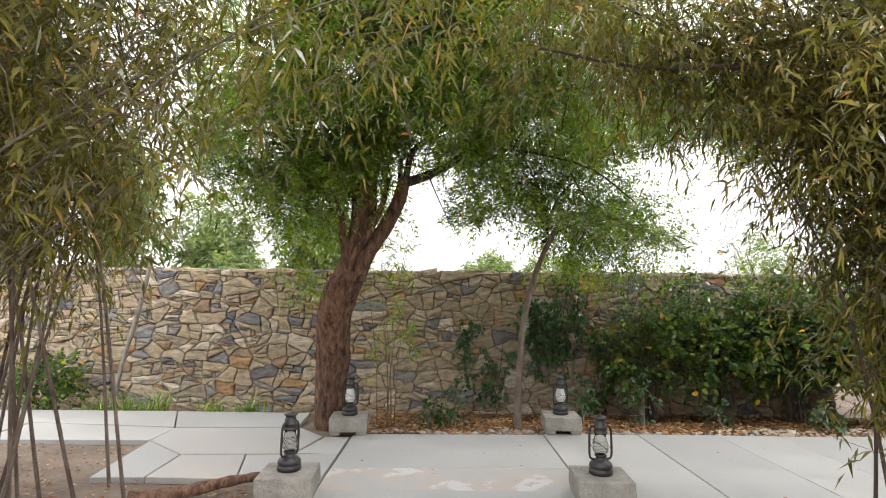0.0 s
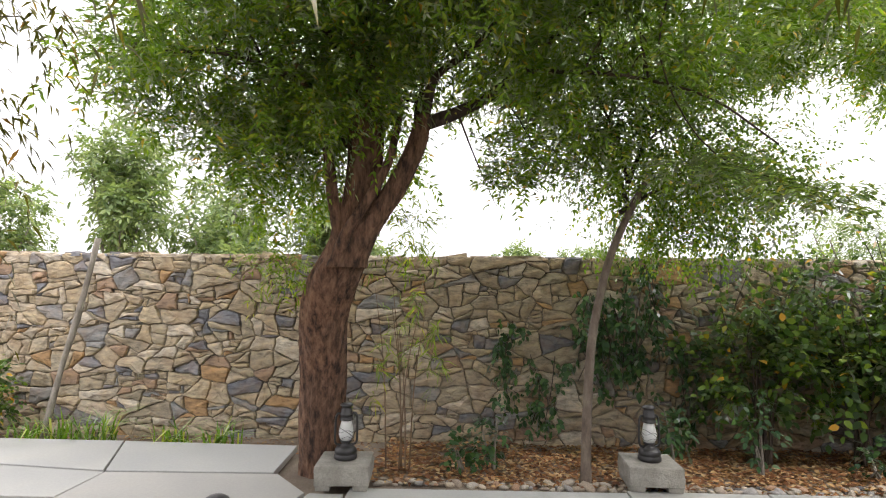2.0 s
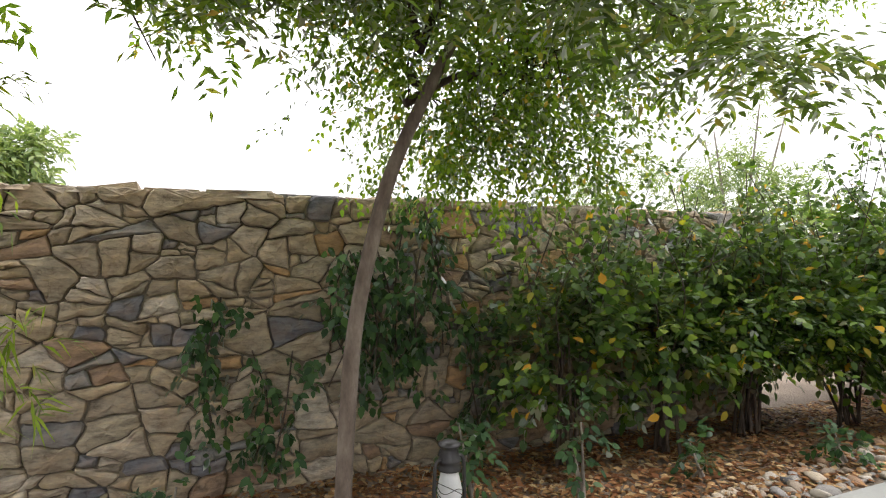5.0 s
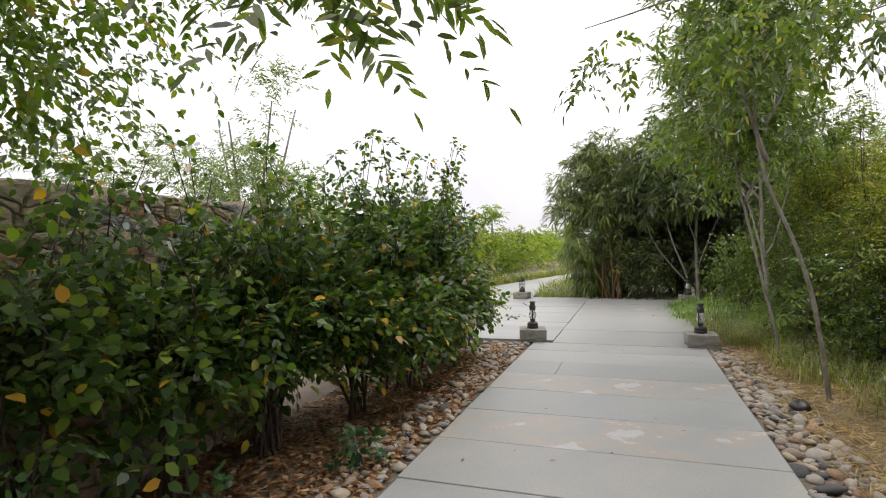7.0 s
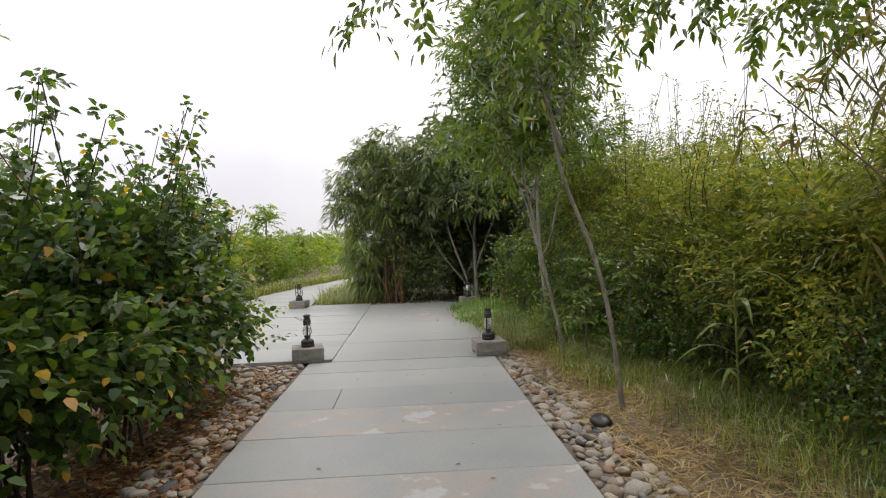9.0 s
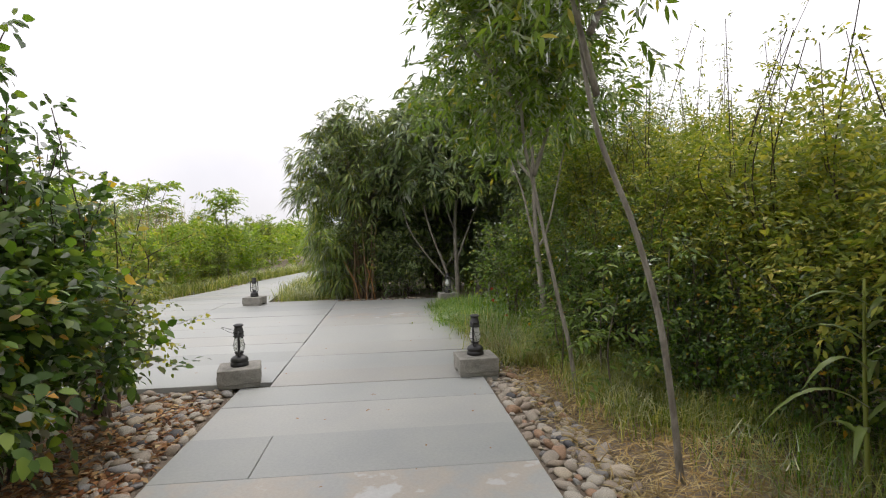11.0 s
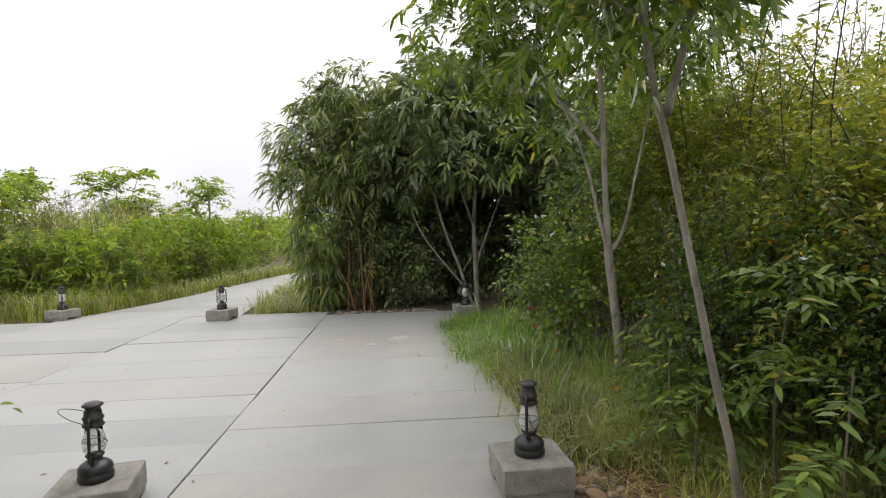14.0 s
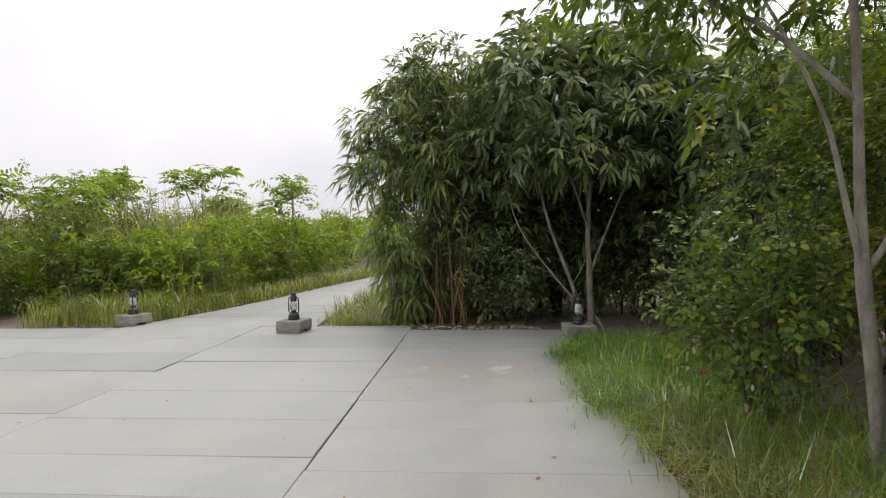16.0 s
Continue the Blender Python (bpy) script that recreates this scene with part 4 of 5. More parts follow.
    ang = RNG.uniform(0, 2 * math.pi, 110)
    d = unit(np.stack([np.cos(ang), np.sin(ang), RNG.uniform(-0.5, 0.15, 110)], 1))
    tagged(part("low_branch", quads_mesh("low_branch", sprays(p0, d, 0.32, 9, 0.062, 0.017, 1.0, 0.3, 0.05, 0.07, oval=True), M_SAP), t, "low hanging sprays of pinnate leaves"), kind="stuff")
    limb(t, [(1.3, 5.5, 3.62), (1.2, 5.45, 3.0), (1.5, 5.36, 2.34), (2.15, 5.2, 2.05)], 0.008, 0.003, M_BARK_DARK)
    part("crown", me, t, "drooping bright green pinnate leaves")
    p, _ = blob_points(blobs, 220, 0.4)
    twigs("twig", t, starts, p, 0.011, M_BARK_DARK)
    me = crown("shoot", [(-1.6, 6.15, 1.65, 0.25, 0.25, 0.2), (-0.55, 6.3, 1.95, 0.18, 0.2, 0.22)], 90, M_WEED, 0.26, 6, 0.07, 0.014, 0.5, 0.4)
    part("shoot", me, t, "fresh bright green shoots on the trunk")


def build_leaning_tree():
    t = thing("small_tree", (0, 0, 0), "slender leaning grey-brown tree with drooping heart-shaped leaves", "tree")
    v, f = bark_trunk([(0.84, 6.25, -0.12), (0.86, 6.25, 0.5), (0.9, 6.25, 1.05), (0.97, 6.25, 1.42), (1.07, 6.25, 1.78), (1.25, 6.25, 2.17), (1.4, 6.27, 2.45)], [0.045, 0.037, 0.035, 0.034, 0.033, 0.031, 0.024], 16, 3.0, 0.08, 21)
    part("trunk", raw_mesh("trunk", v, f, M_BARK_BROWN, True), t)
    starts = []
    for pts in ([(1.22, 6.3, 2.35), (1.4, 6.4, 2.7), (1.7, 6.6, 2.95)], [(1.22, 6.3, 2.35), (1.1, 6.2, 2.7), (0.9, 6.0, 3.0)], [(1.15, 6.3, 2.1), (1.5, 6.35, 2.3), (2.0, 6.4, 2.35)], [(1.2, 6.3, 2.2), (1.3, 6.7, 2.4), (1.6, 7.1, 2.4)]):
        limb(t, pts, 0.022, 0.006, M_BARK_DARK)
        starts += list(smooth_line(pts, 8))
    blobs = [(1.6, 6.5, 2.6, 0.7, 0.7, 0.55), (2.1, 6.5, 2.25, 0.6, 0.6, 0.5), (1.1, 6.3, 2.8, 0.6, 0.5, 0.35), (1.6, 6.9, 2.1, 0.5, 0.4, 0.3)]
    part("crown", crown("crown", blobs, 3000, M_NEEM, 0.2, 4, 0.034, 0.021, 0.5, 0.3, 0.25, 0.9, 0.4, 110, True, 0.18), t, "loose mid-green leaves")
    p, _ = blob_points(blobs, 60, 0.4)
    twigs("twig", t, starts, p, 0.007, M_BARK_DARK)


def hanging_vine(x, y, z0, z1, n, spread):
    v = thing("vine", (x, y, 0), "dark green broad-leaved creeper hanging over the stone wall", "creeper", "creepers")
    b = Build()
    quads = []
    for k in range(max(2, n // 40)):
        px, py = RNG.normal(0, spread * 0.5), RNG.normal(0, 0.05)
        pts = smooth_line([(px, py, z0), (px + RNG.normal(0, 0.1), py - 0.03, (z0 + z1) / 2), (px + RNG.normal(0, spread), py - 0.05, z1)], 12)
        b.tube(pts, [0.006] * 12, 4, False)
        q = pts[RNG.integers(0, 12, 24)] + RNG.normal(0, 1, (24, 3)) * np.array([0.07, 0.05, 0.05])
        d = unit(np.stack([RNG.normal(0, 0.6, 24), RNG.normal(-0.25, 0.3, 24), np.full(24, -0.8)], 1))
        quads.append(sprays(q, d, 0.1, 2, 0.062, 0.042, 0.8, 0.2, 0.2, oval=True))
    part("stem", b.mesh("stem", M_BARK_DARK), v)
    part("foliage", quads_mesh("foliage", np.concatenate(quads), M_VINE), v)


def shrub_mesh_set(h, w, n, leaf, width, material, pairs=3, length=0.26, droop=0.25, clump=0, base=0.52):
    blobs = [(RNG.normal(0, w * 0.3), RNG.normal(0, w * 0.2), h * 0.95, w * 0.3, w * 0.3, h * 0.13), (0, 0, h * base, w, w * 0.8, h * (0.9 - base)), (w * 0.35, 0.1, h * 0.75, w * 0.5, w * 0.5, h * 0.25), (-w * 0.4, -0.1, h * 0.68, w * 0.5, w * 0.5, h * 0.24)]
    me = crown("foliage", blobs, n, material, length, pairs, leaf, width, 0.6, droop, 0.12, 0.9, 0.3, clump, width > 0.03, 0.17)
    return me, blobs


def shrub(at, label, h, w, n, leaf, width, material, stems=7, pairs=3, length=0.26, droop=0.25, clump=0, sprigs=0, group="shrubs along the bed", category="shrub", bark=None, name="shrub", base=0.52):
    o = thing(name, (at[0], at[1], ground_height(at[0], at[1]) - 0.01), label, category, group)
    me, blobs = shrub_mesh_set(h, w, n, leaf, width, material, pairs, length, droop, clump, base)
    part("foliage", me, o)
    p, _ = blob_points(blobs, stems, 0.1)
    for q in p:
        b = Build()
        x0, y0 = RNG.normal(0, w * 0.12, 2)
        b.tube(smooth_line([(x0, y0, 0), (x0 + (q[0] - x0) * 0.35, y0 + (q[1] - y0) * 0.35, q[2] * 0.5), tuple(q)], 8), list(np.linspace(0.016, 0.005, 8)), 5, False)
        part("stem", b.mesh("stem", bark or M_BARK_GREY, True), o)
    for k in range(sprigs):
        b = Build()
        a = RNG.uniform(0, 6.28)
        x0, y0 = w * 0.6 * math.cos(a), w * 0.5 * math.sin(a)
        top = (x0 * 1.45 + RNG.normal(0, 0.2), y0 * 1.3 + RNG.normal(0, 0.15), h * RNG.uniform(1.0, 1.42))
        pts = smooth_line([(x0 * 0.7, y0 * 0.7, h * 0.55), (x0 + RNG.normal(0, 0.07), y0 + RNG.normal(0, 0.07), h * 0.85), top], 10)
        b.tube(pts, list(np.linspace(0.007, 0.003, 10)), 4, False)
        st = part("sprig", b.mesh("sprig", M_BARK_DARK), o)
        q = pts[RNG.integers(2, 10, 26)]
        d = unit(RNG.normal(0, 0.6, (26, 3)) + np.array([0, 0, 0.3]))
        part("leaves", quads_mesh("leaves", sprays(q, d, 0.1, 1, leaf * 0.8, width * 0.8, 0.9, 0.2, oval=width > 0.03), material), st)
    return o


def cane_clump(at, label, canes, h, spread, lean, n, leaf, width, material, cane_mat, name="bamboo_clump", group="bamboo clumps", radius=0.012, low=0.25, length=0.28, droop=0.45, bend=0.28):
    """Canes that arch outwards from one root, with leafy side twigs."""
    o = thing(name, (at[0], at[1], ground_height(at[0], at[1]) - 0.02), label, "bamboo", group)
    pts_all = []
    for k in range(canes):
        a = RNG.uniform(0, 6.28)
        x0, y0 = RNG.normal(0, spread * 0.25, 2)
        out = spread * RNG.uniform(0.35, 1.1)
        hh = h * RNG.uniform(0.65, 1.08)
        top = (x0 + math.cos(a) * out + lean[0], y0 + math.sin(a) * out + lean[1], hh)
        mid = (x0 + (top[0] - x0) * bend, y0 + (top[1] - y0) * bend, hh * 0.55)
        c = smooth_line([(x0, y0, 0), mid, top], 16)
        b = Build()
        b.tube(c, list(np.linspace(radius, radius * 0.3, 16)), 6, False)
        part("cane", b.mesh("cane", cane_mat, True), o)
        pts_all.append(c)
    allp = np.concatenate([c[int(16 * low):] for c in pts_all])
    pick = RNG.integers(0, len(allp), n)
    p = allp[pick] + RNG.normal(0, 0.16, (n, 3))
    d = unit(RNG.normal(0, 0.6, (n, 3)) + np.array([0, 0, -0.1]))
    part("foliage", quads_mesh("foliage", sprays(p, d, length, 3, leaf, width, 0.6, droop, 0.22), material), o)
    b = Build()
    for i in range(0, n, 9):
        b.tube([allp[pick[i]], p[i], p[i] + d[i] * length * 0.9], [0.004, 0.003, 0.0015], 3, False)
    tagged(part("twig", b.mesh("twig", cane_mat), o), kind="stuff")
    return o


def sapling(path, radii, label, blobs, n, leaf, width, forks, clump=110):
    t = thing("young_tree", (0, 0, 0), label, "tree", "young trees along the path")
    v, f = bark_trunk(path, radii, 14, 2.5, 0.05, path[0][0])
    part("trunk", raw_mesh("trunk", v, f, M_BARK_GREY, True), t)
    starts = list(smooth_line(path, 20)[11:])
    for pts in forks:
        limb(t, pts, 0.022, 0.006, M_BARK_GREY)
        starts += list(smooth_line(pts, 8))
    part("crown", crown("crown", blobs, n, M_SAP, 0.22, 4, leaf, width, 0.5, 0.2, 0.22, 0.7, 0.3, clump, True), t, "long drooping green leaves")
    p, _ = blob_points(blobs, 60, 0.3)
    twigs("twig", t, starts, p, 0.007, M_BARK_GREY)


M_SAP = leaf_mat("long_tree_leaf", [(0.0, (0.075, 0.125, 0.03)), (0.5, (0.135, 0.21, 0.042)), (0.9, (0.22, 0.3, 0.06)), (1.0, (0.425, 0.366, 0.089))], 0.1, 0.42)


def broad_tree(at, h, w, n, label, material, leaf=0.1, width=0.04, bark=None, trunk_r=0.06, group="trees of the grove", low=0.35, forks=4, clump=0, pairs=3, length=0.3, name="tree"):
    o = thing(name, (at[0], at[1], ground_height(at[0], at[1]) - 0.03), label, "tree", group)
    blobs = []
    for k in range(6):
        a = RNG.uniform(0, 6.28)
        rr = w * RNG.uniform(0.2, 0.6)
        blobs.append((math.cos(a) * rr, math.sin(a) * rr, h * RNG.uniform(low + 0.15, 0.85), w * RNG.uniform(0.35, 0.6), w * RNG.uniform(0.35, 0.6), h * RNG.uniform(0.12, 0.2)))
    blobs.append((0, 0, h * 0.72, w * 0.6, w * 0.6, h * 0.27))
    part("crown", crown("crown", blobs, n, material, length, pairs, leaf, width, 0.5, 0.3, 0.2, 0.8, 0.3, clump, width > 0.03, 0.12 + 0.05 * w), o)
    for k in range(forks):
        a = 6.28 * k / forks + RNG.uniform(0, 1)
        top = (math.cos(a) * w * 0.5, math.sin(a) * w * 0.5, h * RNG.uniform(0.6, 0.85))
        limb(o, [(0.03 * math.cos(a), 0.03 * math.sin(a), 0), (top[0] * 0.3, top[1] * 0.3, h * 0.3), top], trunk_r, trunk_r * 0.25, bark or M_BARK_GREY, "trunk" if k == 0 else "limb")
    return o


def field_sapling(at, h):
    o = thing("field_sapling", (at[0], at[1], ground_height(at[0], at[1]) - 0.02), "slender sapling with feathery fronds among the weeds", "sapling", "field saplings")
    quads = []
    for k in range(4):
        a = RNG.uniform(0, 6.28)
        top = np.array([math.cos(a) * 0.55 * (k > 0), math.sin(a) * 0.55 * (k > 0), h * RNG.uniform(0.78, 1.0)])
        b = Build()
        b.tube(smooth_line([(0, 0, 0), (top[0] * 0.2, top[1] * 0.2, h * 0.5), tuple(top)], 8), list(np.linspace(0.028, 0.008, 8)), 5, False)
        part("stem", b.mesh("stem", M_BARK_GREY, True), o)
        n = 13
        ang = RNG.uniform(0, 6.28, n)
        d = unit(np.stack([np.cos(ang), np.sin(ang), RNG.uniform(0.0, 0.7, n)], 1))
        p0 = top + RNG.normal(0, 1, (n, 3)) * np.array([0.04, 0.04, 0.14])
        quads.append(sprays(p0, d, 0.62, 7, 0.17, 0.06, 1.1, 0.35, 0.15, 0.12, oval=True))
    part("fronds", quads_mesh("fronds", np.concatenate(quads), M_WEED), o)


def pinnate_plant(x, y, h, n):
    o = thing("neem_seedling", (x, y, ground_height(x, y) - 0.02), "young neem plant with long toothed leaflets under the trees", "seedling", "neem seedlings")
    st = Build()
    c = smooth_line([(0, 0, 0), (RNG.normal(0, 0.04), RNG.normal(0, 0.04), h * 0.5), (RNG.normal(0, 0.08), RNG.normal(0, 0.08), h)], 12)
    st.tube(c, list(np.linspace(0.009, 0.004, 12)), 5, False)
    part("stem", st.mesh("stem", M_BARK_BROWN, True), o)
    p0 = c[RNG.integers(3, 12, n)]
    ang = RNG.uniform(0, 6.28, n)
    d = unit(np.stack([np.cos(ang), np.sin(ang), RNG.uniform(0.05, 0.6, n)], 1))
    part("leaves", quads_mesh("leaves", sprays(p0, d, 0.34, 6, 0.085, 0.026, 1.0, 0.35, 0.15, 0.12, oval=True), M_SAP), o)


# ---- the place ----
build_neem()
build_leaning_tree()

# creepers and shrubs in the bed by the wall
for x, z0, z1, n, s in ((1.75, 1.75, 0.7, 200, 0.2), (1.25, 1.45, 0.55, 240, 0.22), (0.35, 1.15, 0.3, 90, 0.1), (2.25, 1.0, 0.1, 140, 0.25), (0.7, 0.8, 0.1, 60, 0.2)):
    hanging_vine(x, 7.62, z0, z1, n, s)
for x, y, h, w, n, sp in ((2.75, 7.3, 1.5, 0.42, 270, 11), (3.65, 7.25, 1.55, 0.55, 420, 14), (4.55, 7.25, 1.6, 0.62, 720, 16), (5.6, 7.1, 1.75, 0.8, 1500, 22), (6.6, 7.0, 1.9, 0.85, 1850, 26), (7.6, 7.0, 1.7, 0.8, 1400, 22)):
    shrub((x, y), "dense green broad-leaved shrub with a few yellowing leaves", h, w, n, 0.078, 0.052, M_BUSH, 9, 3, 0.24, 0.1, n // 21, sp, bark=M_BARK_DARK, base=0.58 if n > 800 else 0.62)
shrub((8.75, 7.05), "twiggy yellow-green shrub at the end of the bed", 1.5, 0.6, 420, 0.05, 0.034, M_HEDGE, 14, 3, 0.24, 0.1, 60, 12, bark=M_BARK_BROWN, base=0.6)
for x, y, h in ((0.15, 6.75, 0.55), (1.7, 6.8, 0.6), (2.4, 6.7, 0.75), (-0.1, 6.6, 0.35), (3.3, 6.6, 0.3), (4.4, 6.4, 0.3)):
    shrub((x, y), "small leafy seedling growing in the leaf litter", h, 0.16, 26, 0.06, 0.035, M_VINE, 3, 2, 0.12, 0.3, 0, 0, "seedlings in the bed", "seedling", name="seedling")
cane_clump((-0.62, 6.5), "thin green bamboo shoots beside the trunk", 6, 1.6, 0.2, (0, 0), 45, 0.12, 0.012, M_WEED, M_CANE, "bamboo_shoots", "bamboo clumps", 0.008, 0.5, 0.15)

# strap-leaved plants and shrub at the foot of the wall, left of the tree
for x in (-4.45, -4.1, -3.72, -2.95, -2.5):
    pts = np.stack([x + RNG.normal(0, 0.09, 46), 7.25 + RNG.normal(0, 0.07, 46)], 1)
    o = thing("strap_lily", (x, 7.25, -0.1), "clump of green strap-leaved lily at the wall foot", "lily", "lilies by the wall")
    part("leaves", quads_mesh("leaves", blades(pts, RNG.uniform(0.26, 0.42), 0.02, 0.8) - np.array([x, 7.25, -0.1]), M_GRASS), o)
shrub((-5.2, 7.3), "low leafy bush at the foot of the stone wall", 0.8, 0.4, 240, 0.06, 0.04, M_BUSH, 5, 3, 0.2, group="bushes by the wall", name="bush")
lp = Build()
lp.tube(smooth_line([(-4.35, 7.3, -0.15), (-4.2, 7.3, 0.6), (-4.05, 7.3, 1.2), (-3.9, 7.3, 1.95)], 14), [0.03 + 0.004 * math.sin(k) for k in range(14)], 8)
tagged(new("wooden_pole", lp.mesh("wooden_pole", M_BARK_GREY, True)), "weathered wooden pole leaning against the stone wall", "pole")

# bamboo over the start of the walk
cane_clump((-3.0, 3.9), "brown-stemmed bamboo clump arching over the path", 22, 4.3, 1.15, (-0.1, -0.4), 4000, 0.085, 0.015, M_BAMBOO, M_BARK_BROWN, low=0.52, radius=0.014, bend=0.42)
cane_clump((-3.4, 2.2), "brown-stemmed bamboo clump arching over the path", 28, 4.4, 1.8, (1.7, 0.3), 4800, 0.085, 0.015, M_BAMBOO, M_BARK_BROWN, low=0.55, radius=0.01)
right_clump = cane_clump((2.75, 2.9), "dark bamboo clump with crossing branches over the path", 30, 4.2, 0.9, (-0.35, 0.1), 3600, 0.09, 0.016, M_BAMBOO, M_BARK_DARK, low=0.35)
for pts, r in (([(-0.1, -0.05, 2.3), (-0.9, 0.05, 2.75), (-1.6, 0.15, 2.82), (-2.2, 0.2, 2.95)], 0.024), ([(-0.9, 0.05, 2.75), (-1.3, 0.1, 2.95), (-1.9, 0.1, 3.25)], 0.014), ([(0.0, 0.0, 2.0), (-0.5, 0.1, 2.5), (-1.0, 0.2, 2.55)], 0.016),
               ([(0.0, 0.1, 0.0), (0.05, 0.2, 1.6), (-0.15, 0.4, 3.0)], 0.04), ([(0.1, -0.1, 0.0), (-0.05, 0.1, 1.8), (-0.35, 0.2, 3.6)], 0.035)):
    limb(right_clump, pts, r, r * 0.3, M_BARK_DARK, "branch")
part("dense_foliage", crown("dense_foliage", [(-0.4, 0.1, 2.5, 0.45, 0.4, 0.75), (-1.1, 0.3, 2.95, 0.7, 0.4, 0.3), (-1.9, 0.35, 3.0, 0.6, 0.4, 0.28), (-0.6, 0.3, 3.0, 0.6, 0.5, 0.4), (-1.5, 0.3, 3.35, 0.9, 0.5, 0.3), (0.0, 0.2, 2.9, 0.5, 0.5, 0.7)], 2300, M_BAMBOO, 0.24, 4, 0.085, 0.015, 0.5, 0.4, 0.3, 0.6, 0.3, 230, False, 0.17), right_clump, "thick shaded foliage")
over = cane_clump((4.6, 1.6), "tall bamboo and leafy boughs leaning over the path", 12, 3.6, 0.8, (0.3, 0.2), 260, 0.14, 0.021, M_BAMBOO, M_CANE, low=0.5)
for pts, r in (([(0.0, 0.0, 0.0), (0.0, 0.3, 2.2), (0.2, 1.2, 3.0), (0.4, 2.3, 3.1), (0.45, 3.3, 2.95)], 0.035), ([(0.1, 0.8, 2.75), (0.4, 1.2, 2.9), (0.7, 1.7, 2.85)], 0.016)):
    limb(over, pts, r, 0.003, M_BARK_GREY, "branch")
part("hanging_leaves", crown("hanging_leaves", [(0.42, 3.1, 2.78, 0.22, 0.26, 0.16), (0.4, 2.35, 2.85, 0.3, 0.35, 0.14), (0.4, 1.7, 2.75, 0.3, 0.35, 0.2), (0.5, 1.1, 2.7, 0.35, 0.4, 0.2)], 190, M_SAP, 0.2, 5, 0.06, 0.026, 0.3, 0.5, 0.3, 0.9, 0.3, 26, True, 0.1), over, "small drooping oval leaves")

# young trees and thicket along the grass side
sapling([(6.84, 2.97, -0.08), (6.84, 3.03, 0.5), (6.84, 3.1, 0.95), (6.84, 3.23, 1.42), (6.84, 3.44, 2.0), (6.85, 3.52, 2.6), (6.87, 3.5, 3.3)], [0.022, 0.019, 0.018, 0.017, 0.015, 0.012, 0.007], "slim pale-barked young tree bending over the path",
        [(6.9, 3.5, 3.15, 0.42, 0.42, 0.4), (6.9, 3.5, 3.8, 0.55, 0.55, 0.45), (6.8, 3.7, 2.75, 0.2, 0.22, 0.16)], 900, 0.085, 0.024, [[(6.86, 3.42, 2.15), (6.75, 3.58, 2.6), (6.7, 3.75, 3.2)], [(6.87, 3.45, 2.5), (7.2, 3.2, 2.9), (7.4, 3.1, 3.4)]])
sapling([(8.67, 2.94, -0.08), (8.66, 3.01, 0.4), (8.65, 3.08, 0.7), (8.65, 3.17, 1.15), (8.65, 3.28, 1.7), (8.65, 3.38, 2.2), (8.66, 3.4, 2.8), (8.7, 3.4, 3.6)], [0.021, 0.019, 0.018, 0.017, 0.016, 0.015, 0.012, 0.007], "slim pale-barked young tree with bare lower trunk",
        [(8.75, 3.3, 3.0, 0.55, 0.6, 0.5), (8.8, 3.35, 3.75, 0.65, 0.7, 0.55), (8.8, 3.4, 2.55, 0.35, 0.4, 0.25)], 1500, 0.09, 0.026, [[(8.65, 3.3, 1.9), (8.8, 3.1, 2.4), (9.0, 2.9, 3.0)], [(8.66, 3.4, 2.5), (8.9, 3.7, 3.0), (9.2, 4.0, 3.5)]])
sapling([(11.0, 2.54, -0.08), (11.0, 2.56, 0.35), (11.0, 2.59, 0.7), (11.0, 2.64, 1.15), (11.0, 2.66, 1.6), (11.03, 2.67, 2.5), (11.1, 2.7, 3.4), (11.1, 2.75, 4.2)], [0.046, 0.041, 0.039, 0.037, 0.027, 0.022, 0.017, 0.01], "forked pale-trunked young tree with long leaves",
        [(11.3, 2.8, 3.1, 0.8, 0.9, 0.4), (11.6, 3.5, 3.3, 0.7, 0.6, 0.4), (11.2, 2.0, 3.2, 0.7, 0.7, 0.5), (11.4, 2.9, 4.1, 0.9, 0.9, 0.6), (11.6, 2.9, 2.5, 0.4, 0.5, 0.2)], 1150, 0.11, 0.034, [[(11.0, 2.63, 1.15), (10.98, 2.73, 1.5), (11.0, 2.87, 2.1), (11.2, 3.2, 3.0)], [(11.0, 2.63, 1.2), (11.0, 2.5, 1.42), (11.05, 2.34, 2.0), (11.1, 2.1, 3.0)], [(11.02, 2.67, 2.1), (11.3, 3.0, 2.6), (11.7, 3.5, 3.1)]], 130)
for x, y, h, w, n in ((3.6, 0.7, 2.0, 1.0, 2000), (4.9, 1.0, 2.0, 1.0, 2400), (6.0, 1.2, 1.95, 1.0, 2600), (7.0, 1.15, 2.05, 1.0, 2600), (8.1, 1.3, 2.15, 1.0, 2600), (9.2, 1.3, 2.25, 1.0, 2600), (10.3, 1.2, 2.4, 1.0, 2400), (11.5, 1.3, 2.9, 1.1, 2200), (12.7, 1.2, 3.3, 1.1, 2000), (13.9, 1.2, 3.4, 1.1, 2000),
                      (5.4, -0.3, 2.3, 1.2, 1700), (7.4, -0.3, 2.35, 1.2, 1700), (9.4, -0.2, 2.5, 1.2, 1700), (11.4, -0.3, 3.1, 1.3, 1600), (13.4, -0.2, 3.6, 1.3, 1500)):
    shrub((x, y), "tall dense yellow-green thicket bush beside the grass", h, w, int(n * 0.85), 0.066, 0.027, M_HEDGE if x < 12 else M_SAP, 14, 4, 0.32, 0.15, n // 24, 10, "thicket bushes", "bush", M_BARK_DARK, "thicket_bush")
